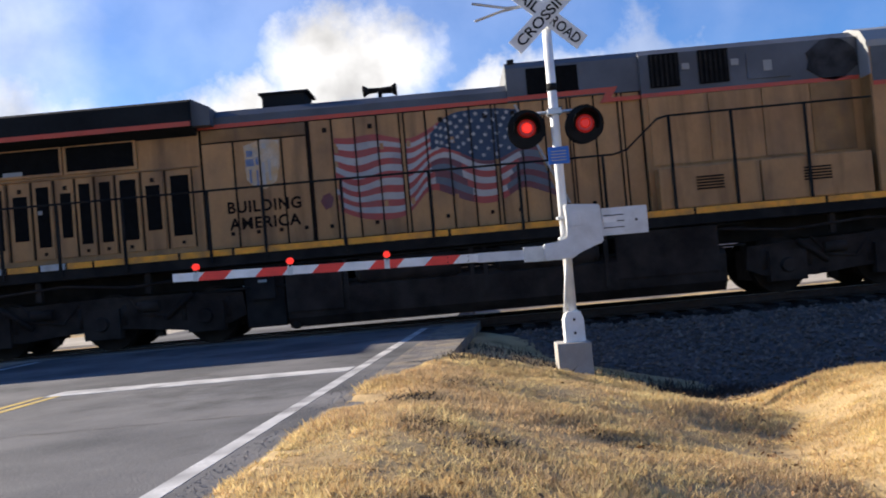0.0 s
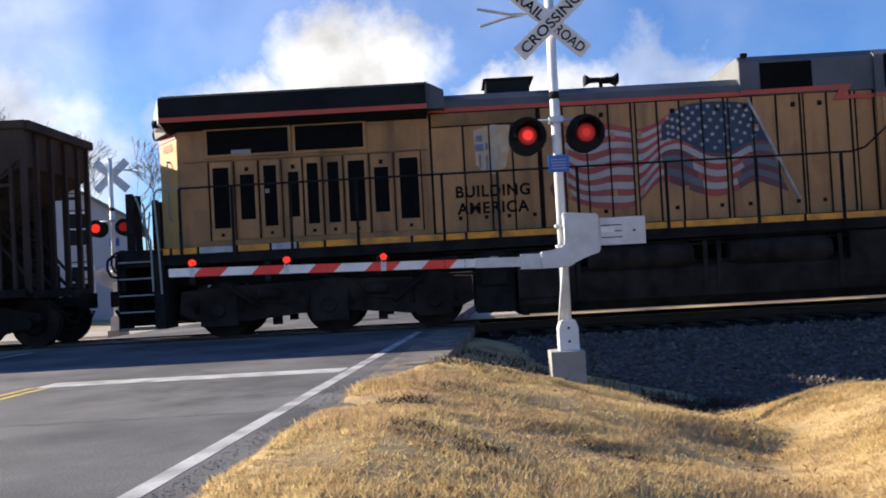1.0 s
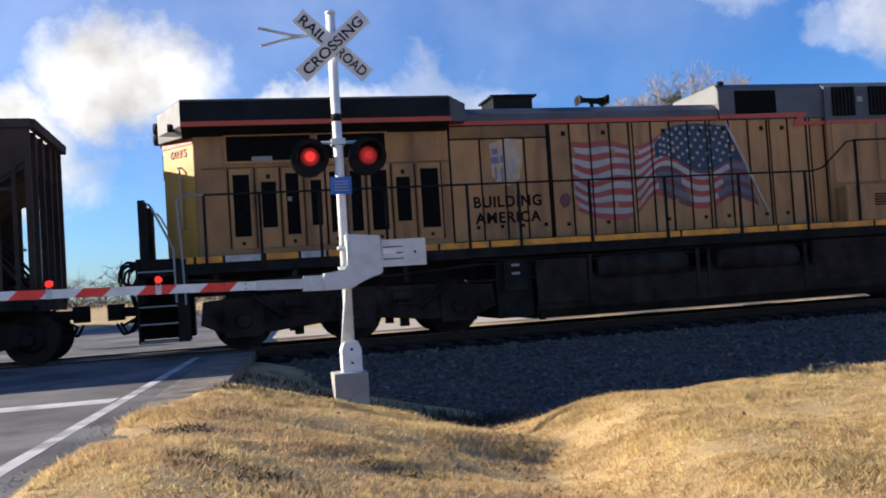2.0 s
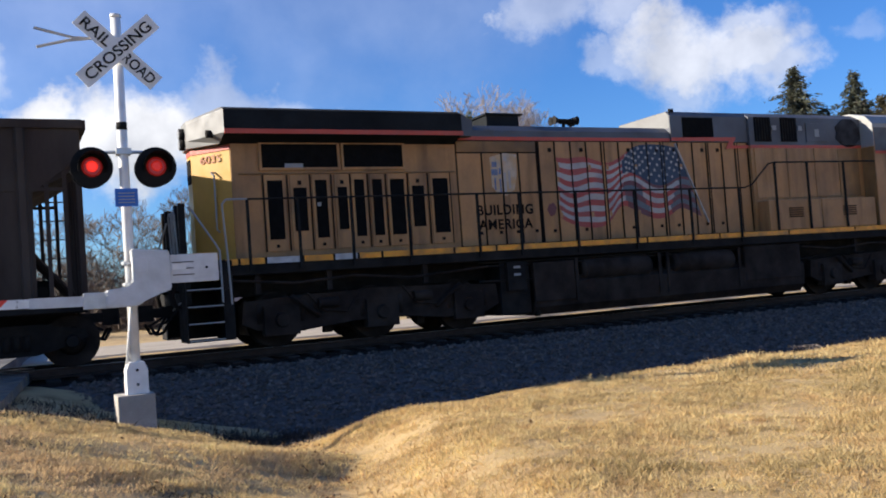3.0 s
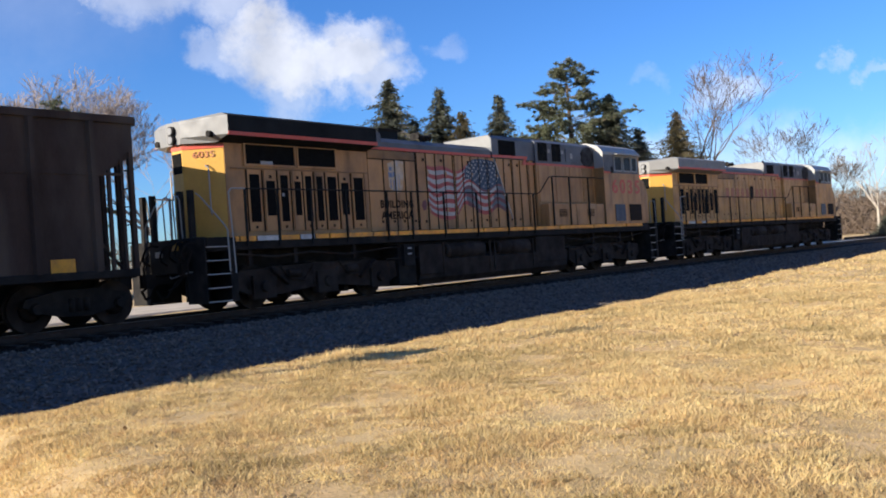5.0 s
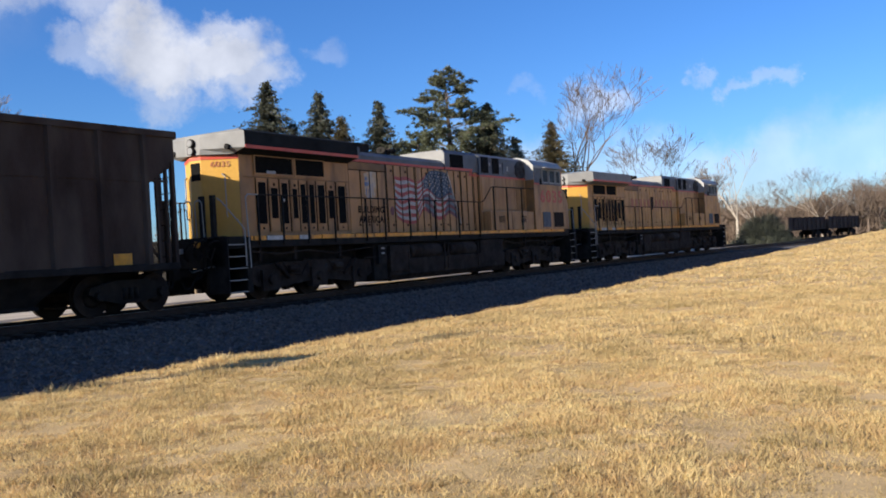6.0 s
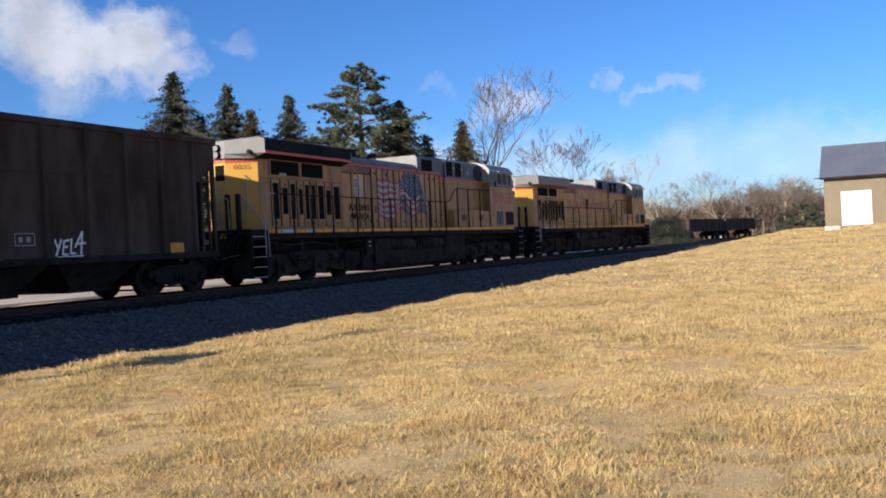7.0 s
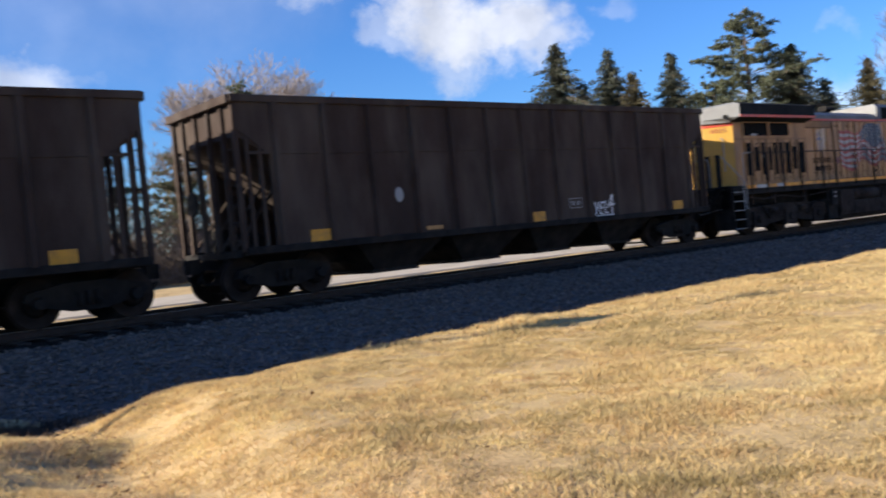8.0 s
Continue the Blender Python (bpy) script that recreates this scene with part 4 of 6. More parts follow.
    if lettered:
        words("cab_number", "6035", 18.08, 2.93, -1.512, .55, M_RED, L, width=2.28, label="large red painted number", bold=.012, spread=1.3)
        words("cab_number", "6035", 18.08, 2.93, 1.512, .55, M_RED, L, width=2.28, bold=.012, spread=1.3).matrix_basis = pose(20.36, 1.512, 2.93, 0, 0, 180)
    # nose
    bm = bmesh.new()
    prism(bm, [(20.45, 1.74), (21.5, 1.74), (21.55, 2.95), (21.2, 3.52), (20.45, 3.86)], -1.3, 1.3, "y")
    bmesh.ops.bevel(bm, geom=bm.edges[:], offset=.06, segments=2, affect="EDGES")
    part("nose", bm, YEL, L, "sloping yellow nose")
    bm = bmesh.new()
    for y in (-.75, .75):
        bx(bm, 20.44, 20.50, y - .6, y + .6, 3.95, 4.45)
    part("windshield", bm, M_PANE, L)
    bm = bmesh.new()
    prism(bm, [(21.2, .2), (21.75, .18), (21.55, .55), (21.25, 1.05), (21.2, 1.05)], -1.4, 1.4, "y")
    part("snow_plough", bm, M_BLACK, L)
    coupler(L, 21.2, 1)
    coupler(L, -.95, -1)
    # end platforms and steps
    for x0, x1 in ((-1.12, -.42), (21.05, 21.6)):
        for s in (-1, 1):
            y0, y1 = sorted((s * .72, s * 1.5))
            st = part("stepwell", boxm(x0, x1, min(s * .70, s * .74), max(s * .70, s * .74), .3, 1.72), M_BLACK, L)
            for q in range(5):
                z = .28 + q * .31
                part("tread", boxm(x0 + .03, x1 - .03, y0 + .02, y1, z - .03, z, .004), M_GRIME, st)
                e = s * 1.505
                part("tread", boxm(x0 + .03, x1 - .03, min(e, e - s * .03), max(e, e - s * .03), z - .012, z + .012), M_LGREY, st, "pale step edge")
            part("step_side", boxm(x1 - .03, x1 + .16, y0, y1 - .02, .25, 1.72), M_BLACK, L)
            part("step_side", boxm(x0, x0 + .03, y0, y1 - .06, .25, 1.72), M_BLACK, L)
    bm = boxm(-1.12, -1.0, -1.4, 1.4, .95, 1.76, .02)
    part("end_plate", bm, M_BLACK, L)
    bm = bmesh.new()
    pipe(bm, [(-1.06, -1.35, 1.0), (-1.12, -.9, .98), (-1.14, -.2, .86), (-1.05, 0, .92)], .018)
    part("uncoupling_lever", bm, M_LGREY, L, "pale bent uncoupling lever")
    for k, y in enumerate((-1.05, -.85, -.7, .7, .9)):
        bm = bmesh.new()
        pipe(bm, [(-.98, y, 1.5), (-1.16, y, 1.42), (-1.26, y + .03, 1.15), (-1.22, y + .06, .95), (-1.08, y + .05, .88)], .026)
        part("brake_hose", bm, M_GRIME, L)
    for k, (y, z) in enumerate(((-1.2, 1.62), (-.98, 1.70), (-.75, 1.66), (-.4, 1.6), (.3, 1.62))):
        bm = bmesh.new()
        pts = [(-1.05, y, z)] + [(-1.15 - .30 * math.sin(q * math.pi / 6), y - .10 + q * .07, z - .06 * q + .10 * math.sin(q * 1.1)) for q in range(1, 6)] + [(-1.1, y + .38, z - .44)]
        pipe(bm, pts, .024)
        part("jumper_cable", bm, M_BLACK, L, "looped black jumper cable")
    part("receptacle", boxm(-1.2, -1.1, -.52, -.36, 1.50, 1.66, .015), M_ORANGE, L, "small orange cable receptacle")
    part("receptacle", boxm(-1.2, -1.1, .12, .3, 1.36, 1.5, .015), M_LGREY, L)
    for y in (-.95, -.55, .55, .95):
        part("end_post", boxm(-1.08, -.96, y - .06, y + .06, 1.74, 2.85), M_BLACK, L)
    for s in (-1, 1):
        bm = bmesh.new()
        pipe(bm, [(-.90, s * .98, 2.78), (-.84, s * 1.06, 2.70), (-.52, s * 1.46, 2.02), (-.47, s * 1.5, 1.9), (-.46, s * 1.5, .95)], .02)
        part("step_handrail", bm, M_LGREY, L, "pale bent grab rail")
        bm = bmesh.new()
        pipe(bm, [(-.30, s * 1.5, .9), (-.33, s * 1.5, 1.8), (-.38, s * 1.5, 2.76), (-.30, s * 1.5, 2.85), (.09, s * 1.5, 2.85)], .02)
        part("step_handrail", bm, M_LGREY, L, "pale bent grab rail")
        for x in (.36, 1.33, 2.40, 3.62, 5.2, 6.22, 7.68, 9.3, 10.95, 12.5):
            part("handrail_post", boxm(x - .025, x + .025, s * 1.49 - .02, s * 1.49 + .02, 1.5, 2.85), M_BLACK, L)
        for x in (13.76, 14.9, 16.24):
            part("handrail_post", boxm(x - .025, x + .025, s * 1.49 - .02, s * 1.49 + .02, 1.74, 3.48), M_BLACK, L)
        bm = bmesh.new()
        pipe(bm, [(.36, s * 1.49, 2.85), (12.7, s * 1.49, 2.85), (12.95, s * 1.49, 2.92), (13.55, s * 1.49, 3.44), (13.76, s * 1.49, 3.48), (17.45, s * 1.49, 3.50)], .02)
        part("handrail", bm, M_BLACK, L)
    # underside
    bm = bmesh.new()
    prism(bm, [(-1.40, .85), (-1.37, .34), (-1.2, .16), (1.2, .16), (1.37, .34), (1.40, .85), (1.2, 1.0), (-1.2, 1.0)], 6.5, 14.6)
    part("fuel_tank", bm, M_GRIME, L, "grimy black fuel tank")
    part("compressor_box", boxm(6.5, 7.55, -1.42, 1.42, .45, 1.32, .02), M_GRIME, L)
    part("sand_box", boxm(5.72, 6.46, -1.30, 1.30, .22, 1.38, .03), M_BLACK, L)
    for s in (-1, 1):
        bm = bmesh.new()
        tube(bm, (6.62, s * 1.25, .14), (6.62, s * 1.25, .45), .07, n=10)
        part("drain_pipe", bm, M_BLACK, L)
        for x in (7.62, 9.95, 10.2, 12.42):
            part("tank_strap", boxm(x - .04, x + .04, s * 1.40 - .015, s * 1.40 + .015, .42, 1.36), M_GRIME, L)
        bm = bmesh.new()
        pipe(bm, [(-.2, s * 1.38, 1.36), (1.2, s * 1.40, 1.22), (2.4, s * 1.38, 1.30), (3.6, s * 1.40, 1.18), (5.4, s * 1.38, 1.30)], .025)
        part("air_pipe", bm, M_GRIME, L)
        bm = bmesh.new()
        pipe(bm, [(14.6, s * 1.38, 1.30), (15.8, s * 1.40, 1.18), (17.2, s * 1.38, 1.28), (18.9, s * 1.40, 1.18), (20.6, s * 1.38, 1.34)], .025)
        part("air_pipe", bm, M_GRIME, L)
        for x in (.5, 1.9, 3.95, 16.6, 18.7):
            part("bracket", boxm(x - .05, x + .05, s * 1.33 - .05, s * 1.33 + .05, 1.05, 1.44), M_GRIME, L)
    part("equipment_box", boxm(12.6, 14.5, -1.40, 1.40, .5, 1.4, .05), M_GRIME, L)
    for s in (-1, 1):
        for a, b in ((7.8, 9.75), (10.4, 12.3)):
            bm = bmesh.new()
            tube(bm, (a + .1, s * 1.22, 1.10), (b - .1, s * 1.22, 1.10), .26, n=18)
            tube(bm, (a, s * 1.22, 1.10), (a + .1, s * 1.22, 1.10), .18, .26, n=18)
            tube(bm, (b - .1, s * 1.22, 1.10), (b, s * 1.22, 1.10), .26, .18, n=18)
            part("air_reservoir", bm, M_GRIME, L, "grimy cylindrical air tank")
        for z in (1.38, 1.30, .98):
            bm = bmesh.new()
            pipe(bm, [(5.2, s * 1.3, z), (7.6, s * 1.34, z - .02), (12.2, s * 1.3, z + .02), (15, s * 1.3, z)], .022)
            part("pipe", bm, M_BLACK, L)
        part("valve_box", boxm(5.85, 6.3, s * 1.36 - .06, s * 1.36 + .06, .75, 1.35), M_BLACK, L)
        for z in (1.22, 1.06):
            part("data_plate", boxm(6.0, 6.16, s * 1.43 - .006, s * 1.43 + .006, z, z + .05), M_LGREY, L)
    bm = bmesh.new()
    prism(bm, [(-1.505, 3.92), (-1.505, 4.53), (-1.3, 4.76), (-.8, 4.89), (.8, 4.89), (1.3, 4.76), (1.505, 4.53), (1.505, 3.92)], 17.478, 17.499)
    part("cab_rear_top", bm, M_LGREY, L, "pale grey upper rear wall of the cab")
    for s in (-1, 1):
        # shade painted on the cab's rear wall, which would otherwise be sunlit
        part("cab_rear_panel", boxm(17.47, 17.498, min(s * 1.1, s * 1.495), max(s * 1.1, s * 1.495), 1.75, 3.9), M_SHADESTAIN, L)
    loco_bogie(L, (.94, 3.0, 4.95))
    loco_bogie(L, (15.75, 17.7, 19.75))
    # the rear platform sits close behind the radiator end
    REAR = ("end_post", "end_plate", "stepwell", "tread", "step_side", "step_handrail", "uncoupling_lever", "brake_hose", "jumper_cable", "receptacle", "end_rail", "air_hose", "coupler")
    for ob in L.children_recursive:
        if ob.name.split(".")[0] in REAR and max(v.co.x for v in ob.data.vertices) < .3:
            for v in ob.data.vertices:
                v.co.x += .27
    # true overall length
    for ob in L.children_recursive:
        ob.location.x *= LONG
        if not ob.name.startswith("wheelset"):
            for v in ob.data.vertices:
                v.co.x *= LONG
    for i, (ob, x, w) in enumerate(WHEELS):
        if ob.parent.parent == L:
            WHEELS[i] = (ob, x * LONG, w)
    return L


LOCO = locomotive("locomotive", "dirty yellow and grey diesel locomotive with painted flag", True)
LEAD = locomotive("locomotive", "dirty yellow and grey leading diesel locomotive", False)


def hopper_bogie(parent, mid):
    bm = bmesh.new()
    for s in (-1, 1):
        y0, y1 = s * .93, s * 1.06
        prism(bm, [(mid - 1.15, .52), (mid - .75, .36), (mid - .3, .26), (mid + .3, .26), (mid + .75, .36), (mid + 1.15, .52), (mid + 1.1, .66), (mid + .4, .80), (mid - .4, .80), (mid - 1.1, .66)], y0, y1, "y")
        for d in (-.16, 0, .16):
            tube(bm, (mid + d, s * 1.06, .36), (mid + d, s * 1.06, .62), .06, n=8)
        for d in (-.89, .89):
            tube(bm, (mid + d, s * 1.05, .46), (mid + d, s * 1.16, .46), .13, .10, n=12)
    bx(bm, mid - .2, mid + .2, -1.0, 1.0, .48, .78)
    ob = part("bogie", bm, M_BLACK, parent, "grimy two-axle freight bogie")
    for d in (-.89, .89):
        wheelset(ob, mid + d, .46)


def hopper(label, marked):
    """A coal hopper wagon; x = 0 is its front top corner, it reaches back to -16.8."""
    H = empty("hopper_wagon", label, "hopper wagon", "hopper wagons of the train")
    Lh, hw = 16.8, 1.5
    bm = bmesh.new()
    side = [(-.12, 4.15), (-.12, 3.45), (-1.0, 2.95), (-3.2, 1.05), (-Lh + 3.2, 1.05), (-Lh + 1.0, 2.95), (-Lh + .12, 3.45), (-Lh + .12, 4.15)]
    prism(bm, side, -hw + .04, hw - .04, "y")
    part("body", bm, M_HOPPER, H, "grimy brown steel hopper body")
    for s in (-1, 1):
        part("top_chord", boxm(-Lh, 0, s * hw - .06, s * hw + .06, 4.14, 4.30, .02), M_HOPPER, H)
        y = s * (hw - .02)
        bm = bmesh.new()
        prism(bm, [(-.08, 4.14), (-.08, 3.62), (-1.02, 2.90), (-1.02, 1.1), (-Lh + 1.02, 1.1), (-Lh + 1.02, 2.90), (-Lh + .08, 3.62), (-Lh + .08, 4.14)], y - .02, y + .02, "y")
        part("side_sheet", bm, M_HOPPER, H)
        part("side_sill", boxm(-Lh + .1, -.1, s * hw - .08, s * hw + .05, .98, 1.14, .015), M_BLACK, H)
        part("side_rail", boxm(-Lh + .3, -.3, s * hw - .02, s * hw + .03, 3.06, 3.12), M_HOPPER, H)
        for i in range(13):
            x = -1.0 - i * (Lh - 2.0) / 12
            bm = bmesh.new()
            prism(bm, [(x - .09, s * (hw - .01)), (x - .05, s * (hw + .09)), (x + .05, s * (hw + .09)), (x + .09, s * (hw - .01))], 1.12, 4.14, "z")
            part("side_rib", bm, M_HOPPER, H)
        for x, w in ((-1.73, .5), (-8.0, .45), (-14.9, .5)):
            part("orange_panel", boxm(x - w / 2, x + w / 2, s * (hw + .012) - .006, s * (hw + .012) + .006, 1.14, 1.40), M_ORANGE, H)
        part("yellow_panel", boxm(-11.9, -11.4, s * (hw + .012) - .006, s * (hw + .012) + .006, 1.18, 1.27), M_FADEDYELLOW, H)
    for x in (0, -Lh):
        part("end_chord", boxm(x - .06, x + .06, -hw, hw, 4.12, 4.30, .02), M_HOPPER, H)
        w = 1 if x == 0 else -1
        for y in (-1.44, -.95, -.32, .32, .95, 1.44):
            part("end_post", boxm(x - w * .10 - .05, x - w * .10 + .05, y - .05, y + .05, 1.05, 4.14), M_HOPPER, H)
        for s in (-1, 1):
            for q in (.33, .62, .88):
                part("corner_post", boxm(x - w * q - .035, x - w * q + .035, s * 1.46 - .035, s * 1.46 + .035, 1.05, 3.68 - q * .72), M_HOPPER, H)
            for q in range(7):
                bm = bmesh.new()
                z = 1.3 + q * .38
                if s == -1:
                    tube(bm, (x - w * .12, -1.42, z), (x - w * .12, -.97, z), .014, n=6)
                else:
                    tube(bm, (x - w * .15, 1.50, z), (x - w * .6, 1.50, z), .014, n=6)
                part("ladder_rung", bm, M_HOPPER, H)
        bm = boxm(x - w * 1.3, x - w * .05, -1.35, 1.35, .95, 1.10) if w > 0 else boxm(x + .05, x + 1.3, -1.35, 1.35, .95, 1.10)
        part("end_platform", bm, M_BLACK, H)
        bm = bmesh.new()
        tube(bm, (x - w * .75, -.75, 1.28), (x - w * .75, .25, 1.28), .18, n=14)
        bx(bm, x - w * .75 - .2, x - w * .75 + .2, .45, .95, 1.1, 1.6)
        part("brake_gear", bm, M_BLACK, H)
        coupler(H, x - w * .25, w)
    bm = bmesh.new()
    tube(bm, (-Lh - .02, .55, 2.2), (-Lh - .06, .55, 2.2), .28, n=18)
    part("brake_wheel", bm, M_BLACK, H)
    part("centre_sill", boxm(-Lh + .3, -.3, -.3, .3, .62, 1.05), M_BLACK, H)
    for i in range(4):
        c = -4.25 - i * 2.77
        bm = bmesh.new()
        lo = [(c - .55, -.95, .33), (c + .55, -.95, .33), (c + .55, .95, .33), (c - .55, .95, .33)]
        hi = [(c - 1.37, -1.42, 1.06), (c + 1.37, -1.42, 1.06), (c + 1.37, 1.42, 1.06), (c - 1.37, 1.42, 1.06)]
        a, b = [bm.verts.new(p) for p in lo], [bm.verts.new(p) for p in hi]
        for j in range(4):
            bm.faces.new((a[j], a[(j + 1) % 4], b[(j + 1) % 4], b[j]))
        bm.faces.new(a[::-1])
        bm.faces.new(b)
        bx(bm, c - .7, c + .7, -1.0, 1.0, .28, .36)
        part("discharge_bay", bm, M_BLACK, H)
    hopper_bogie(H, -1.2)
    hopper_bogie(H, -Lh + 1.2)
    for x in (-.95, -Lh + .95):
        for y in (-1.0, -.35, .35, 1.0):
            bm = bmesh.new()
            w = 1 if x > -2 else -1
            tube(bm, (x + w * .85, y, 1.1), (x - w * .35, y, 2.55), .035, n=6)
            part("slope_brace", bm, M_HOPPER, H)
    if marked:
        y = -hw - .016
        strokes = (((0, .42), (.1, .2)), ((.2, .42), (.06, .0)), ((.28, .38), (.26, .04)), ((.28, .38), (.44, .40)), ((.27, .22), (.4, .23)), ((.26, .04), (.42, .03)), ((.5, .44), (.5, .05)),
                   ((.5, .05), (.66, .06)), ((.62, .2), (.82, .62)), ((.82, .62), (.82, .02)), ((.62, .3), (.95, .32)), ((.1, -.04), (.9, -.02)))
        for (x0, z0), (x1, z1) in strokes:
            bm = bmesh.new()
            tube(bm, (-5.75 + x0 * .95 + z0 * .1, y, 1.17 + z0 * .9), (-5.75 + x1 * .95 + z1 * .1, y, 1.17 + z1 * .9), .026, n=5)
            for v in bm.verts:
                v.co.y = y + (v.co.y - y) * .2
            part("graffiti_stroke", bm, M_WHITE, H)
        for q in ((-6.76, -6.24, 1.42, 1.44), (-6.76, -6.24, 1.68, 1.70), (-6.76, -6.74, 1.44, 1.68), (-6.26, -6.24, 1.44, 1.68), (-6.66, -6.56, 1.5, 1.62), (-6.46, -6.36, 1.5, 1.62)):
            part("stencil_bar", boxm(q[0], q[1], y - .003, y + .003, q[2], q[3]), M_LGREY, H)
        bm = bmesh.new()
        tube(bm, (-12.65, y + .008, 2.06), (-12.65, y, 2.06), .12, n=14)
        for v in bm.verts:
            v.co.z = 2.06 + (v.co.z - 2.06) * 1.5
        part("pale_patch", bm, M_LGREY, H)
    return H


HOPPERS = [hopper("grimy brown coal hopper wagon with white graffiti", True), hopper("grimy brown steel coal hopper wagon", False), hopper("grimy brown steel coal hopper wagon", False)]


def gondola(x, label):
    G = empty("gondola_wagon", label, "gondola wagon", "parked gondola wagons")
    bm = bmesh.new()
    prism(bm, [(-1.4, 1.0), (-1.4, 2.55), (-1.3, 2.55), (-1.3, 1.15), (1.3, 1.15), (1.3, 2.55), (1.4, 2.55), (1.4, 1.0)], 0, 12.5)
    for q in (0.0, 12.4):
        bx(bm, q, q + .1, -1.3, 1.3, 1.15, 2.55)
    part("body", bm, M_HOPPER, G)
    for s in (-1, 1):
        for i in range(9):
            part("side_rib", boxm(.3 + i * 1.48 - .05, .3 + i * 1.48 + .05, s * 1.4 - .06, s * 1.4 + .06, 1.0, 2.5), M_HOPPER, G)
    for c in (1.6, 10.9):
        bm = bmesh.new()
        for d in (-.89, .89):
            for s in (-.75, .75):
                tube(bm, (c + d, s - .06, .46), (c + d, s + .06, .46), .46, n=20)
        bx(bm, c - 1.1, c + 1.1, -1.0, -.86, .35, .7)
        bx(bm, c - 1.1, c + 1.1, .86, 1.0, .35, .7)
        bx(bm, c - .25, c + .25, -.9, .9, .4, 1.0)
        part("bogie", bm, M_BLACK, G)
    a, b = float(siding_y(x)), float(siding_y(x + 12.5))
    G.matrix_basis = pose(x, a, 0, 0, 0, math.degrees(math.atan2(b - a, 12.5)))


gondola(108.3, "rusty brown open gondola wagon parked on the siding")
gondola(121.4, "rusty brown open gondola wagon parked on the siding")


# ---- crossing signals ----
def crossing_signal(label, m):
    """Mast with crossbuck, flashing lamps and a lowered gate; it faces -y, the arm reaches to -x."""
    S = empty("crossing_signal", label, "crossing signal", "signals at the crossing")
    bm = boxm(-.29, .16, -.22, .22, -.75, -.10, .015)
    part("foundation", bm, M_CONCRETE, S, "weathered concrete foundation block")
    bm = bmesh.new()
    prism(bm, [(-.16, -.1), (.10, -.1), (.10, .20), (.06, .30), (-.12, .30), (-.16, .20)], -.13, .13, "y")
    b = part("junction_base", bm, M_WHITE, S)
    for z in (.02, .2):
        bm = bmesh.new()
        tube(bm, (-.03, -.145, z), (-.03, -.13, z), .018, n=8)
        part("bolt", bm, M_SIGNBLACK, b)
    bm = bmesh.new()
    tube(bm, (-.03, 0, .28), (-.03, 0, 4.72), .062, n=20)
    tube(bm, (-.03, 0, 4.72), (-.03, 0, 4.76), .07, n=20)
    mast = part("mast", bm, M_WHITE, S, "white painted steel mast")
    bm = bmesh.new()
    tube(bm, (-.03, 0, 3.26), (-.03, 0, 3.36), .066, n=20)
    part("band", bm, M_SIGNBLACK, mast, "black band")
    bm = bmesh.new()
    tube(bm, (-.13, -.02, .28), (-.03, -.06, 1.15), .022, n=8)
    part("conduit", bm, M_WHITE, S)
    # crossbuck
    for turn, text in ((-45, "CROSSING"), (45, "RAILROAD")):
        bm = boxm(-.61, .61, -.006, .006, -.1145, .1145, .002)
        y = -.10 if turn < 0 else -.085
        blade = part("crossbuck_blade", bm, M_WHITE, S, "white reflective crossbuck board with black letters")
        blade.matrix_basis = pose(-.03, y, 4.27, 0, turn * .94, 0)
        if text == "CROSSING":
            words("letters", text, -.53, -.07, -.011, .14, M_SIGNBLACK, blade, width=1.06, bold=.012)
        else:
            words("letters", "RAIL", -.55, -.07, -.011, .14, M_SIGNBLACK, blade, width=.42, bold=.012)
            words("letters", "ROAD", .10, -.07, -.011, .14, M_SIGNBLACK, blade, width=.46, bold=.012)
    bm = bmesh.new()
    pipe(bm, [(-.35, -.05, 4.42), (-.55, -.05, 4.42), (-1.0, -.05, 4.52)], .018)
    pipe(bm, [(-.35, -.05, 4.42), (-.62, -.05, 4.38), (-.98, -.05, 4.28)], .018)
    pipe(bm, [(-.03, -.03, 4.44), (-.35, -.05, 4.42)], .014)
    part("aerial_rods", bm, M_ALU, S, "thin galvanised rods")
    # lamps
    bm = bmesh.new()
    tube(bm, (-.46, .02, 2.98), (.40, .02, 2.98), .022, n=8)
    tube(bm, (-.46, .02, 2.98), (-.42, -.0, 2.90), .03, n=8)
    tube(bm, (.40, .02, 2.98), (.36, -.0, 2.90), .03, n=8)
    bx(bm, -.12, .06, -.09, .09, 2.94, 3.02)
    part("crossarm", bm, M_ALU, S)
    for i, x in enumerate((-.42, .36)):
        bm = bmesh.new()
        tube(bm, (x, -.06, 2.78), (x, -.045, 2.78), .255, n=32)
        disc = part("background_disc", bm, M_SIGNBLACK, S, "black round lamp background")
        bm = bmesh.new()
        n = 18
        for k in range(n):
            a0, a1 = math.radians(-25 + 230 * k / n), math.radians(-25 + 230 * (k + 1) / n)
            d0, d1 = .30 * max(.25, math.sin(a0) * .6 + .4), .30 * max(.25, math.sin(a1) * .6 + .4)
            q = [bm.verts.new(p) for p in ((x + .17 * math.cos(a0), -.06, 2.78 + .17 * math.sin(a0)), (x + .17 * math.cos(a1), -.06, 2.78 + .17 * math.sin(a1)),
                                           (x + .175 * math.cos(a1), -.06 - d1, 2.77 + .175 * math.sin(a1)), (x + .175 * math.cos(a0), -.06 - d0, 2.77 + .175 * math.sin(a0)))]
            bm.faces.new(q)
        bmesh.ops.solidify(bm, geom=bm.faces[:], thickness=.006)
        part("hood", bm, M_SIGNBLACK, disc)
        bm = bmesh.new()
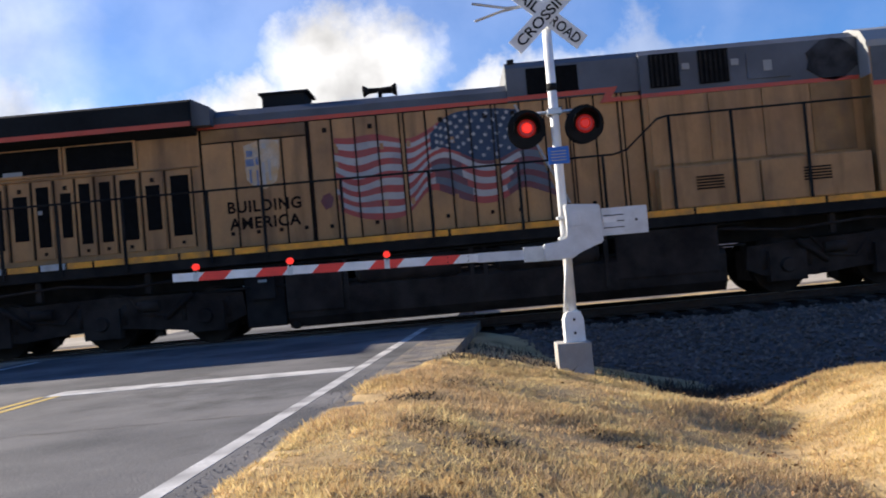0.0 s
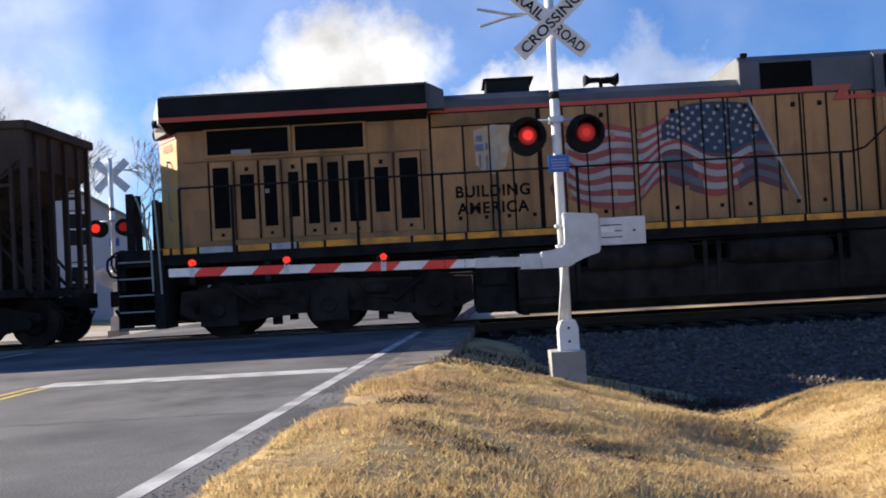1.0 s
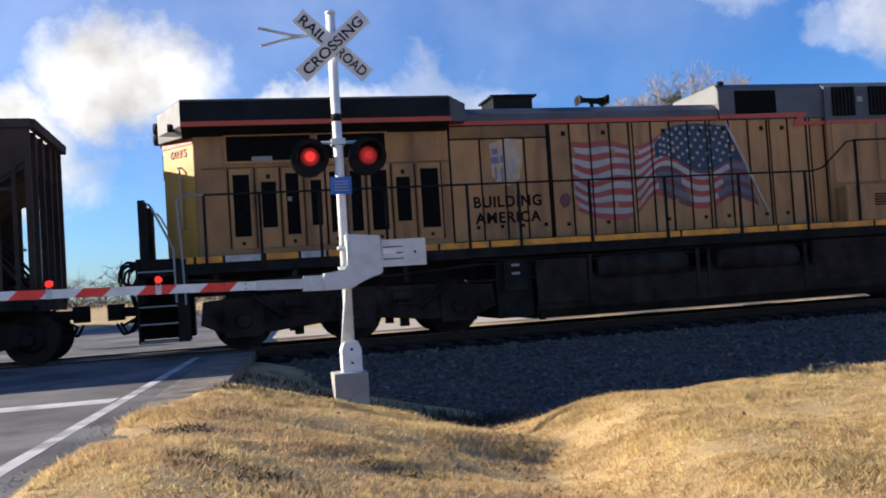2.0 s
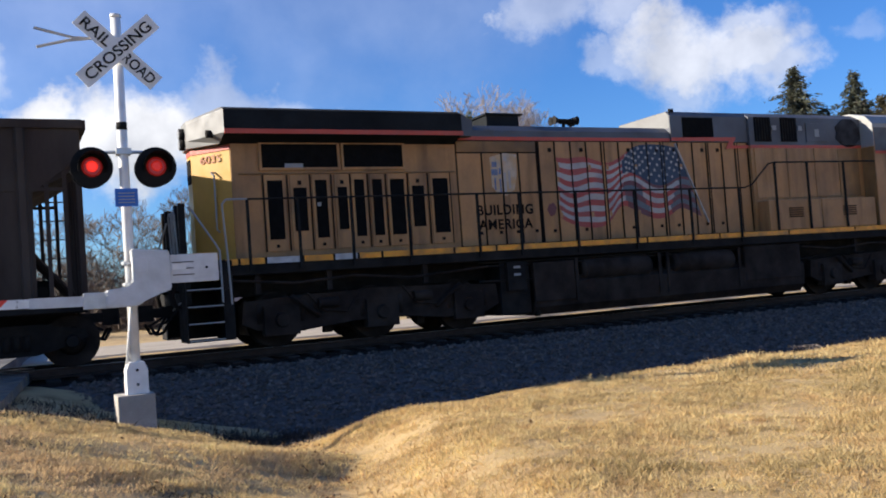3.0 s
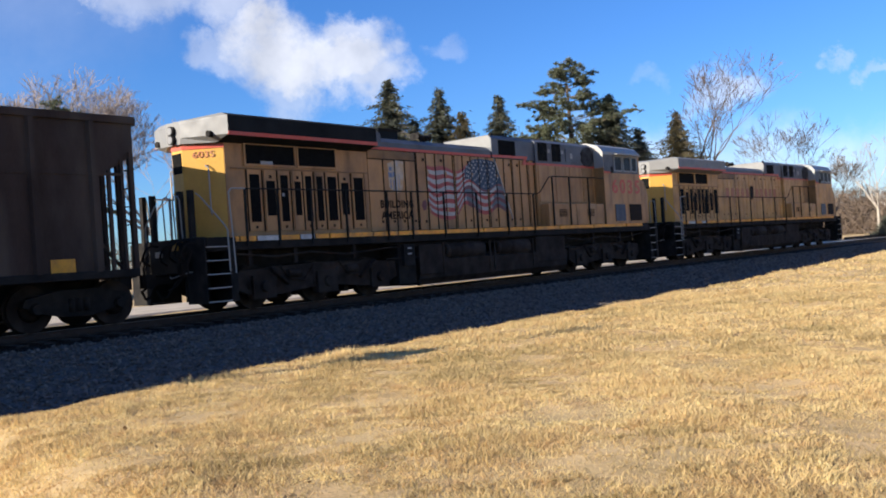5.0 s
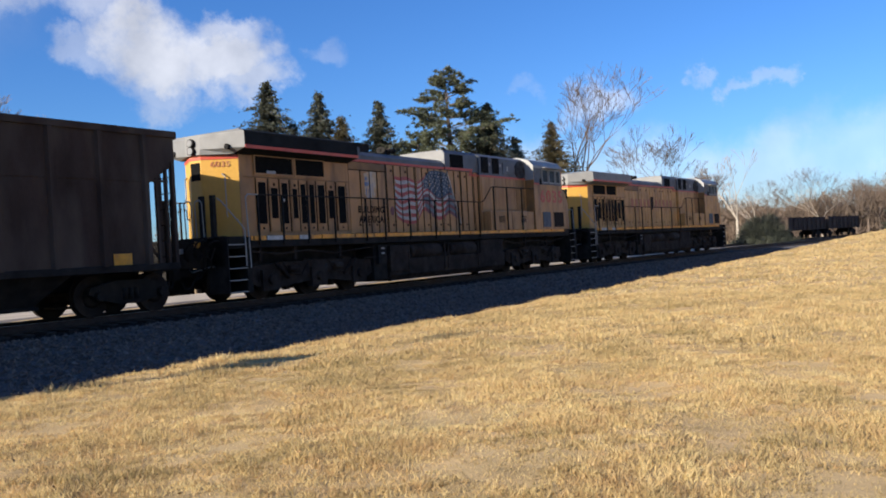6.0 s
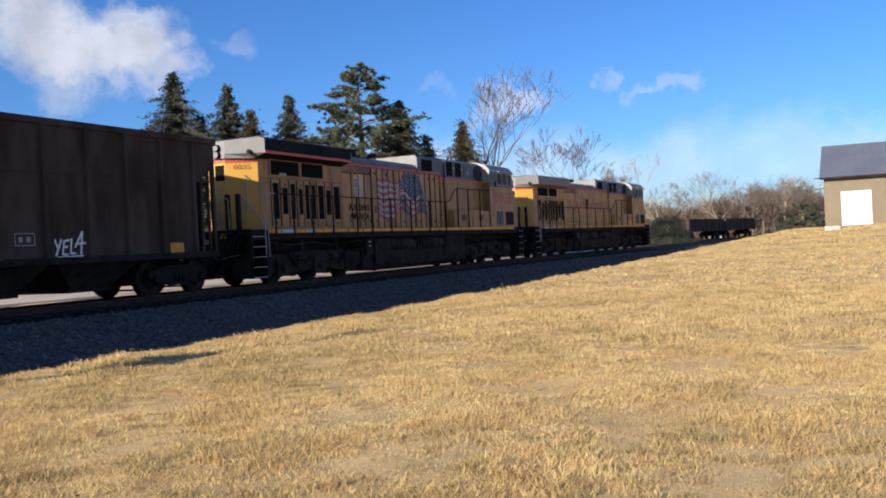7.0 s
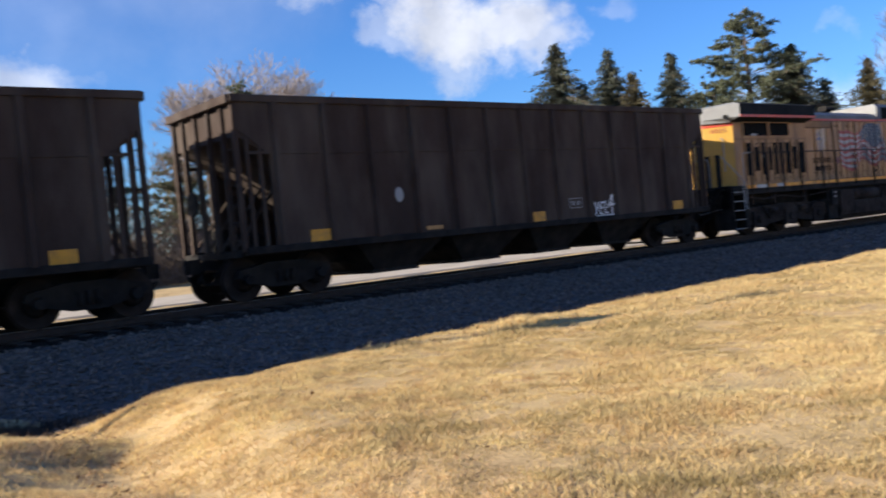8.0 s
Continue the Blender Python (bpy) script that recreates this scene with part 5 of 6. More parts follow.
        tube(bm, (x, .12, 2.78), (x, -.045, 2.78), .11, .17, n=24)
        part("housing", bm, M_SIGNBLACK, disc)
        bm = bmesh.new()
        tube(bm, (x, -.062, 2.78), (x, -.085, 2.78), .125, .10, n=24)
        part("lens", bm, M_LAMPDIM, disc, "dim red lens")
        bm = bmesh.new()
        tube(bm, (x, -.084, 2.785), (x, -.093, 2.785), .075, .05, n=20)
        part("lamp_glow", bm, M_LAMPRED if i == 0 else M_LAMPMID, disc, "glowing red lamp core")
        bm = bmesh.new()
        tube(bm, (x, .235, 2.78), (x, .245, 2.78), .125, n=20)
        part("rear_lens", bm, M_LAMPRED if i == 1 else M_LAMPDIM, disc, "red rear lens")
        bm = bmesh.new()
        tube(bm, (x, .215, 2.78), (x, .23, 2.78), .24, n=28)
        part("rear_disc", bm, M_SIGNBLACK, disc)
        bm = bmesh.new()
        tube(bm, (x, .17, 2.78), (x, .21, 2.78), .14, n=24)
        tube(bm, (x, .12, 2.78), (x, .19, 2.78), .10, n=16)
        part("rear_lamp", bm, M_ALU, disc)
    # blue notice
    bl = part("notice", boxm(-.17, .11, -.085, -.075, 2.27, 2.50, .004), M_BLUE, S, "small blue notice sign with white lines")
    for z in (2.44, 2.40, 2.36, 2.32):
        part("text_bar", boxm(-.13, .07, -.090, -.086, z - .006, z + .006), M_FLAGWHITE, bl)
    # gate mechanism
    bm = bmesh.new()
    prism(bm, [(-.04, 1.72), (.42, 1.68), (.43, 1.18), (.14, 1.10), (.05, 1.02), (-.02, 1.00), (-.36, 1.00), (-.36, 1.22), (-.08, 1.24), (-.02, 1.30)], -.30, -.10, "y")
    bmesh.ops.bevel(bm, geom=bm.edges[:], offset=.018, segments=2, affect="EDGES")
    box = part("gate_mechanism", bm, M_GATEBOX, S, "pale grey cast gate mechanism housing")
    part("cover_plate", boxm(.0, .14, -.312, -.30, 1.42, 1.60, .004), M_GATEBOX, box)
    for z in (1.55, 1.28):
        bm = bmesh.new()
        tube(bm, (-.03, 0, z - .02), (-.03, 0, z + .02), .10, n=14)
        bx(bm, -.12, .02, -.14, .0, z - .02, z + .02)
        part("clamp", bm, M_ALU, box)
    cw = part("counterweight", boxm(.43, 1.03, -.26, -.18, 1.26, 1.62, .006), M_GATEBOX, S, "pale grey counterweight plate")
    for z in (1.36, 1.44, 1.52):
        part("slot", boxm(.45, .72, -.266, -.26, z - .006, z + .006), M_GRIME, cw)
    part("label_plate", boxm(.45, .62, -.268, -.261, 1.43, 1.50), M_WHITE, cw)
    bm = bmesh.new()
    tube(bm, (.88, -.268, 1.44), (.88, -.262, 1.44), .018, n=8)
    part("bolt", bm, M_SIGNBLACK, cw)
    # arm
    arm = part("gate_arm", boxm(-5.26, -.42, -.225, -.185, 1.045, 1.155, .004), M_WHITE, S, "white and red striped gate arm, lowered")
    bm = boxm(-.62, -.34, -.24, -.17, 1.0, 1.2, .006)
    part("arm_bracket", bm, M_ALU, arm)
    part("arm_sleeve", boxm(-1.22, -.62, -.232, -.178, 1.037, 1.163, .004), M_GATEBOX, arm)
    for a, b in ((-4.94, -4.55), (-4.17, -3.78), (-3.42, -3.05), (-2.67, -2.27), (-1.93, -1.53)):
        bm = bmesh.new()
        prism(bm, [(a, 1.043), (b - .03, 1.043), (b + .08, 1.157), (a + .11, 1.157)], -.2275, -.1825, "y")
        part("stripe", bm, M_GATERED, arm)
    for x in (-4.95, -3.70, -2.42):
        part("lamp_bracket", boxm(x - .035, x + .035, -.232, -.178, 1.04, 1.165), M_ALU, arm)
        bm = bmesh.new()
        tube(bm, (x, -.205, 1.15), (x, -.205, 1.20), .03, n=10)
        l1 = part("arm_lamp", bm, M_SIGNBLACK, arm)
        bm = bmesh.new()
        tube(bm, (x, -.24, 1.225), (x, -.17, 1.225), .045, n=16)
        part("lens", bm, M_LAMPRED, l1, "glowing red lens")
    arm.matrix_basis = Matrix.Translation((-.42, 0, 1.1)) @ pose(0, 0, 0, 0, 1.25, 0) @ Matrix.Translation((.42, 0, -1.1))
    for x in (-.8, -1.05, -1.35, -1.62):
        bm = bmesh.new()
        for z in (1.07, 1.13):
            tube(bm, (x, -.23, z), (x, -.224, z), .010, n=6)
        part("bolt", bm, M_SIGNBLACK, arm)
    S.matrix_basis = m
    return S


crossing_signal("white mast crossing signal with crossbuck and lowered striped gate", pose(1.50, 12.0, 0))
crossing_signal("white mast crossing signal beyond the train, seen from behind", pose(-9.6, 25.2, 0, 0, 0, 180))


# ---- trees ----
def spruce(label, x, y, h, r, seed, material, trunk_gap=.06, dens=1.0):
    rnd = random.Random(seed)
    base = float(ground_z(x, y))
    T = empty("spruce_tree", label, "tree")
    T.matrix_basis = pose(x, y, base - .05)
    bm = bmesh.new()
    tube(bm, (0, 0, 0), (0, 0, h * .98), .18 + h * .008, .02, n=8)
    verts, faces = [], []

    def clump(c, s, d):
        for _ in range(2):
            i = len(verts)
            a = Vector((rnd.gauss(0, 1), rnd.gauss(0, 1), rnd.gauss(0, .5))).normalized() * s
            e = d * s * 1.1
            verts.extend([tuple(c - a * .5), tuple(c + a * .5), tuple(c + e + a * .2 + Vector((0, 0, -s * .3)))])
            faces.append((i, i + 1, i + 2))
    levels = int(h * 13 * dens)
    for k in range(levels):
        f = trunk_gap + (1 - trunk_gap) * (k + rnd.random()) / levels
        z = h * f
        reach = min(r * 1.15, r * 2.3 * (1 - f)) * rnd.uniform(.45, 1.08) + .08
        for j in range(rnd.randint(2, 4)):
            a = rnd.uniform(0, 2 * math.pi)
            ln = reach * rnd.uniform(.6, 1.1)
            d = Vector((math.cos(a), math.sin(a), rnd.uniform(-.35, .05)))
            tube(bm, (0, 0, z), tuple(Vector((0, 0, z)) + d * ln * .8), .025, .008, n=3, caps=False)
            steps = max(3, int(ln / .13))
            for s in range(steps):
                q = (s + .5) / steps
                c = Vector((0, 0, z)) + d * ln * q + Vector((rnd.gauss(0, .08), rnd.gauss(0, .08), -.10 * q * ln + rnd.gauss(0, .05)))
                for _ in range(3):
                    clump(c + Vector((rnd.gauss(0, .10), rnd.gauss(0, .10), rnd.gauss(0, .07))), rnd.uniform(.10, .22) * (1.15 - .4 * q), d)
    part("trunk", bm, M_BARK, T)
    tagged(soup("crown", verts, faces, material, T), kind="stuff")
    return T


def pine(label, x, y, h, r, seed, material=None, low=.3):
    rnd = random.Random(seed)
    T = empty("pine_tree", label, "tree")
    T.matrix_basis = pose(x, y, float(ground_z(x, y)) - .05)
    bm = bmesh.new()
    tube(bm, (0, 0, 0), (.1, 0, h * .6), .32, .2, n=8)
    tube(bm, (.1, 0, h * .6), (0, .1, h * .97), .2, .03, n=8)
    verts, faces = [], []
    for k in range(int(h * 5)):
        f = low + (1 - low) * (k + rnd.random()) / int(h * 5)
        z = h * f
        prof = math.sin(math.pi * min(1, (f - low) / (1 - low) * .8 + .22)) ** .7
        ln = r * prof * rnd.uniform(.45, 1.1) + .3
        a = rnd.uniform(0, 2 * math.pi)
        d = Vector((math.cos(a), math.sin(a), rnd.uniform(-.05, .28)))
        p0 = Vector((.05, 0, z))
        tube(bm, tuple(p0), tuple(p0 + d * ln), .05, .012, n=4, caps=False)
        for s in range(int(ln * 9) + 4):
            q = .35 + .7 * rnd.random()
            hub = p0 + d * ln * q + Vector((rnd.gauss(0, .28), rnd.gauss(0, .28), rnd.gauss(.05, .13)))
            for _ in range(26):
                i = len(verts)
                u = Vector((rnd.gauss(0, 1), rnd.gauss(0, 1), rnd.gauss(.25, .6))).normalized() * rnd.uniform(.15, .36)
                w = u.cross(Vector((rnd.gauss(0, 1), rnd.gauss(0, 1), 1))).normalized() * .04
                verts.extend([tuple(hub - w), tuple(hub + w), tuple(hub + u)])
                faces.append((i, i + 1, i + 2))
    part("trunk", bm, M_BARK, T)
    tagged(soup("crown", verts, faces, material or M_PINE, T), kind="stuff")
    return T


def bare_tree(label, x, y, h, seed, material=None, spread=.5, depth=6, name="bare_tree", lean=0.0):
    rnd = random.Random(seed)
    T = empty(name, label, "tree")
    T.matrix_basis = pose(x, y, float(ground_z(x, y)) - .05)
    limbs, twigs = [], []

    def grow(p, d, ln, r, k):
        steps = 2
        for _ in range(steps):
            q = p + d * ln / steps
            (limbs if k < 3 else twigs).append((p, q, r, r * .85))
            p, r = q, r * .85
            d = (d + Vector((rnd.gauss(0, .09), rnd.gauss(0, .09), .03))).normalized()
        if k >= depth:
            return
        for _ in range(rnd.choice((2, 3, 3) if depth < 7 else (3, 3, 3)) if k else 4):
            nd = (d + Vector((rnd.gauss(0, spread), rnd.gauss(0, spread), rnd.uniform(-.05, .3)))).normalized()
            grow(p, nd, ln * rnd.uniform(.62, .86), r * rnd.uniform(.5, .72), k + 1)
    grow(Vector((0, 0, 0)), Vector((lean, 0, 1)).normalized(), h * .27, h * .016, 0)
    top = max(q.z for _, q, _, _ in twigs + limbs)
    f = h / top
    for nm, segs, n, rmin in (("trunk", limbs, 7, .02), ("branchwork", twigs, 3, .013)):
        verts, faces = [], []
        for p, q, r, r2 in segs:
            d = (q - p).normalized()
            a = d.orthogonal().normalized()
            b = d.cross(a)
            i0 = len(verts)
            for c, rr in ((p, r), (q, r2)):
                rr = max(rr, rmin)
                for j in range(n):
                    t = 2 * math.pi * j / n
                    v = c * f + (a * math.cos(t) + b * math.sin(t)) * rr
                    verts.append((v.x, v.y, v.z))
            for j in range(n):
                faces.append((i0 + j, i0 + (j + 1) % n, i0 + n + (j + 1) % n, i0 + n + j))
        ob = soup(nm, verts, faces, material or (M_BARK if nm == "trunk" else M_TWIG), T)
        if nm == "branchwork":
            tagged(ob, kind="stuff")
    return T


def polar(az, d):
    return d * math.sin(radians(az)), d * math.cos(radians(az))


for az, el, d, r, sd, mt, lab in ((48.4, 11.25, 62, 3.6, 1, M_SPRUCE, "tall dark spruce with drooping limbs"), (49.9, 8.6, 63, 2.6, 21, M_SPRUCE, "dark spruce beside a taller one"), (51.6, 10.5, 66, 2.7, 2, M_SPRUCE, "slender dark green spruce tree"),
                                  (53.0, 8.9, 62, 2.7, 3, M_CEDAR, "brownish dense cone-shaped conifer tree"), (55.4, 9.8, 66, 2.9, 4, M_SPRUCE, "narrow dark green spruce tree"), (66.3, 7.8, 80, 3.3, 5, M_CEDAR, "brownish spruce behind a bare tree"),
                                  (62.3, 9.2, 68, 3.3, 6, M_SPRUCE, "dark spruce with feathery limbs"), (64.0, 7.0, 70, 2.6, 7, M_SPRUCE, "short dark spruce beside the pines")):
    x, y = polar(az, d)
    spruce(lab, x, y, 1.3 + d * math.tan(radians(el)), r * 1.45, sd, mt, dens=1.15)
for az, el, d, r, sd, lab in ((59.8, 11.6, 66, 4.4, 11, "tall green pine with layered open crown"), (17.6, 8.4, 60, 4.0, 12, "green pine behind the railway"),                               (13.6, 8.6, 72, 3.4, 15, "dark pine behind bare trees"), (57.8, 7.6, 64, 3.2, 16, "low green pine beside a taller one"), (24.0, 6.5, 66, 3.4, 17, "green pine among bare trees")):
    x, y = polar(az, d)
    pine(lab, x, y, 1.3 + d * math.tan(radians(el)), r, sd)
x, y = polar(28.3, 56)
pine("dense dull green pine behind the railway", x, y, 11.6, 2.3, 18, low=.12)
for az, el, d, sd, mt, sp, dp, lab in ((30.6, 12.7, 60, 31, M_SUNTWIG, .55, 7, "large bare deciduous tree with fine twigs"), (33.4, 11.6, 63, 32, M_SUNTWIG, .55, 7, "bare deciduous tree with fine twigs"), (28.2, 11.5, 61, 44, M_SUNTWIG, .5, 7, "bare deciduous tree with fine twigs"), (67.4, 11.0, 75, 33, None, .46, 6, "tall bare tree with spreading limbs"),
                                       (72.6, 7.2, 84, 34, None, .5, 6, "bare tree with a round crown"), (77.2, 5.2, 104, 35, M_PALEBARK, .33, 5, "bare tree with pale bark"), (14.5, 6.2, 62, 36, None, .5, 6, "bare tree behind the railway"),
                                       (10.0, 5.2, 58, 37, None, .55, 6, "bare tree behind the railway"), (20.5, 6.0, 58, 38, None, .5, 6, "bare tree behind the railway"), (5.2, 4.6, 56, 39, None, .55, 6, "bare brown scrub tree"),
                                       (-20.5, 9.3, 52, 40, None, .45, 6, "bare tree beside a white house"), (-27, 11.0, 60, 41, None, .45, 6, "bare tree behind a white house"), (24.6, 7.6, 64, 42, None, .5, 6, "bare tree behind the railway"),
                                       (74.8, 4.8, 95, 43, None, .5, 6, "bare tree near the track"), (12.0, 7.4, 60, 45, None, .5, 7, "dense bare tree behind the railway"), (15.8, 7.6, 56, 46, None, .45, 7, "dense bare tree behind the railway"), (7.6, 6.6, 58, 47, None, .5, 6, "bare tree behind the railway"), (3.0, 6.0, 60, 48, None, .5, 6, "bare tree behind the railway")):
    x, y = polar(az, d)
    bare_tree(lab, x, y, 1.3 + d * math.tan(radians(el)), sd, mt, sp, dp)


def scrub(name, label, cells, seed, material, n, size):
    """A low tangle of twigs over several centres."""
    rnd = random.Random(seed)
    verts, faces = [], []
    for cx, cy, h, w in cells:
        g = float(ground_z(cx, cy))
        for _ in range(n):
            u = Vector((rnd.gauss(0, w * .45), rnd.gauss(0, w * .45), 0))
            z0 = rnd.random() ** 1.2 * h * max(.15, 1 - (u.length / w) ** 2)
            p = Vector((cx, cy, g)) + u + Vector((0, 0, z0))
            d = Vector((rnd.gauss(0, .6), rnd.gauss(0, .6), rnd.uniform(.1, 1))).normalized() * rnd.uniform(.5, 1.2) * size
            s = Vector((rnd.gauss(0, 1), rnd.gauss(0, 1), rnd.gauss(0, 1))).normalized() * .035 * size
            i = len(verts)
            verts.extend([tuple(p - s), tuple(p + s), tuple(p + d)])
            faces.append((i, i + 1, i + 2))
    return tagged(soup(name, verts, faces, material), label, "shrubs", kind="stuff")


rw = random.Random(5)
scrub("scrub", "tangle of bare brown shrubs behind the railway", [(*polar(rw.uniform(1, 27), rw.uniform(50, 62)), rw.uniform(3.0, 5.6), rw.uniform(2, 3.5)) for _ in range(40)], 6, M_TWIG, 1100, 1.0)
x, y = polar(79.0, 104)
scrub("evergreen_bush", "dark evergreen bush beside the track", [(x, y, 3.3, 2.6), (x - 2, y + 1, 3.0, 2.4)], 7, M_SPRUCE, 8000, .7)
scrub("far_woods", "distant brown winter woods", [(*polar(az, rw.uniform(165, 200)), rw.uniform(6.5, 10.5) * (1.15 if 84 < az < 87 else .85), rw.uniform(5, 8)) for az in np.arange(70, 96, .7)], 8, M_TWIG, 3000, 2.2)
for i in range(16):
    x, y = polar(78.2 + i * .62, 150 + (i * 37) % 30)
    bare_tree("distant bare tree in winter woods", x, y, 8.0 + (i * 53 % 7) * .55, 60 + i, None if i % 6 else M_PALEBARK, .5, 5)
for az, d, h in ((86.6, 150, 6.0), (87.3, 140, 5.0)):
    x, y = polar(az, d)
    pine("dark round evergreen at the edge of the woods", x, y, h, 3.2, int(d), M_SPRUCE, low=.05)
scrub("tree_line", "distant winter tree line on the horizon", [(*polar(az, 260 + 40 * math.sin(az)), 9 + 2 * math.sin(az * 1.7), 9) for az in np.arange(-75, 70, 2.2)], 9, M_TWIG, 420, 4.0)


# ---- buildings ----
def barn():
    B = empty("barn", "tan metal-sided barn with grey roof and white door", "barn")
    x0, x1, y0, y1, zb, ze, zr = 79.0, 93.0, -24.0, 3.0, .55, 4.85, 7.9
    bm = bmesh.new()
    prism(bm, [(x0, zb), (x0, ze), ((x0 + x1) / 2, zr - .1), (x1, ze), (x1, zb)], y0, y1, "y")
    w = part("wall", bm, M_SIDING, B, "tan ribbed metal siding")
    for i in range(88):
        yy = y1 - .15 - i * .305
        part("siding_rib", boxm(x0 - .03, x0 + .01, yy - .04, yy + .04, zb + .1, ze - .05), M_SIDING, w)
    bm = bmesh.new()
    prism(bm, [(x0 - .4, ze - .1), (x0 - .4, ze + .02), ((x0 + x1) / 2, zr + .08), (x1 + .4, ze + .02), (x1 + .4, ze - .1), ((x0 + x1) / 2, zr - .05)], y0 - .3, y1 + .3, "y")
    r = part("roof", bm, M_ROOF, B, "dark grey metal roof")
    for i in range(44):
        yy = y1 + .1 - i * .61
        bm = bmesh.new()
        prism(bm, [(x0 - .38, ze + .02), (x0 - .38, ze + .04), ((x0 + x1) / 2, zr + .10), ((x0 + x1) / 2, zr + .08)], yy - .012, yy + .012, "y")
        part("roof_seam", bm, M_ROOF, r)
    # black strip added over the sunlit fascia as the eave's shadow line
    part("eave_gutter", boxm(x0 - .45, x0 - .40, y0 - .3, y1 + .3, ze - .14, ze + .02), M_BLACK, B, "dark strip for the shadow line under the eave")
    d = part("door", boxm(x0 - .06, x0 - .02, -.45, 1.75, .95, 3.66), M_WHITE, B, "white roll-up door")
    for q in range(5):
        part("door_panel", boxm(x0 - .075, x0 - .058, -.42, 1.72, .98 + q * .535, 1.49 + q * .535), M_WHITE, d)
    part("foundation", boxm(x0 - .12, x0 + .3, 1.9, y1 + .05, .3, .95), M_CONCRETE, B)
    bm = bmesh.new()
    for z in (4.95, 4.1):
        tube(bm, (x0 - .05, y1, z - .1), (x0 - .05, y1 + .7, z - .1), .03, n=5)
    part("bracket", bm, M_BLACK, B)


barn()


def house(label, x, y, w, dpt, eave, ridge, turn, wallmat, chimneys=()):
    Hs = empty("house", label, "house")
    g = float(ground_z(x, y)) - .1
    Hs.matrix_basis = pose(x, y, g, 0, 0, turn)
    bm = bmesh.new()
    prism(bm, [(-w / 2, 0), (-w / 2, eave), (0, ridge), (w / 2, eave), (w / 2, 0)], 0, dpt, "y")
    part("wall", bm, wallmat, Hs)
    bm = bmesh.new()
    prism(bm, [(-w / 2 - .35, eave - .3), (-w / 2 - .35, eave - .15), (0, ridge + .2), (w / 2 + .35, eave - .15), (w / 2 + .35, eave - .3), (0, ridge + .04)], -.35, dpt + .35, "y")
    part("roof", bm, M_SHINGLE, Hs, "weathered shingle roof")
    for cx, cz in ((-w * .22, 1.2), (w * .22, 1.2), (-w * .2, 3.6), (w * .2, 3.6)):
        if cz + 1.4 < ridge - abs(cx) * .6:
            f = part("window", boxm(cx - .45, cx + .45, -.03, .02, cz, cz + 1.4), M_PANE, Hs)
            bm = bmesh.new()
            for q in ((cx - .53, cx + .53, cz - .08, cz), (cx - .53, cx + .53, cz + 1.4, cz + 1.48), (cx - .53, cx - .45, cz, cz + 1.4), (cx + .45, cx + .53, cz, cz + 1.4), (cx - .45, cx + .45, cz + .67, cz + .73)):
                bx(bm, q[0], q[1], -.06, .02, q[2], q[3])
            part("window_frame", bm, M_WHITE, f)
    for cx, cy, top in chimneys:
        bm = boxm(cx - .42, cx + .42, cy - .42, cy + .42, eave - .5, top)
        bx(bm, cx - .5, cx + .5, cy - .5, cy + .5, top - .35, top - .1)
        part("chimney", bm, M_BRICK, Hs, "brick chimney with a wider cap")
    return Hs


x, y = polar(-25.0, 44)
house("pale house with two brick chimneys", x, y, 8.5, 11, 4.6, 7.0, 18, M_HOUSE, ((-2.9, 2, 8.9), (-.6, 5, 9.2)))
x, y = polar(-14.6, 58)
house("low white house with a grey roof", x, y, 7.5, 10, 2.9, 4.9, 35, M_HOUSE)


def trailer():
    x, y = polar(14.8, 47)
    T = empty("site_trailer", "low pale trailer with a blue roof edge", "trailer")
    T.matrix_basis = pose(x, y, float(ground_z(x, y)), 0, 0, -6)
    part("body", boxm(-4.5, 4.5, 0, 2.4, .3, 2.45, .04), M_TRAILER, T)
    part("roof_edge", boxm(-4.55, 4.55, -.05, 2.45, 2.45, 2.68, .03), M_BLUE, T, "faded blue roof edge")
    for q in (-2.8, 2.8):
        bm = bmesh.new()
        for yy in (.2, 2.1):
            tube(bm, (q, yy, .34), (q, yy + .2, .34), .34, n=18)
        part("wheel", bm, M_BLACK, T)


trailer()


def utility_pole(az, d, h):
    x, y = polar(az, d)
    P = empty("utility_pole", "weathered wooden utility pole with a crossarm", "utility pole", "utility poles")
    P.matrix_basis = pose(x, y, float(ground_z(x, y)) - .1, 0, 0, 20)
    bm = bmesh.new()
    tube(bm, (0, 0, 0), (0, 0, h), .15, .1, n=10)
    part("pole", bm, M_BARK, P)
    part("crossarm", boxm(-1.1, 1.1, -.06, .06, h - .7, h - .56), M_BARK, P)
    for q in (-1.0, -.5, .5, 1.0):
        bm = bmesh.new()
        tube(bm, (q, 0, h - .56), (q, 0, h - .40), .045, n=8)
        part("insulator", bm, M_LGREY, P)


utility_pole(16.2, 52, 8.2)
utility_pole(-12.6, 66, 6.0)

# ---- ties, ballast stones, grass ----
tie_me = mesh_of("tie", boxm(-.115, .115, -1.3, 1.3, -.36, -.175, .012), M_TIE)
for i in range(150):
    x = -12 + i * .53
    if -9.6 < x < 0.2:
        continue
    t = new("tie", tie_me)
    t.parent = bed
    t.matrix_basis = pose(x, float(track_y(x)), 0)


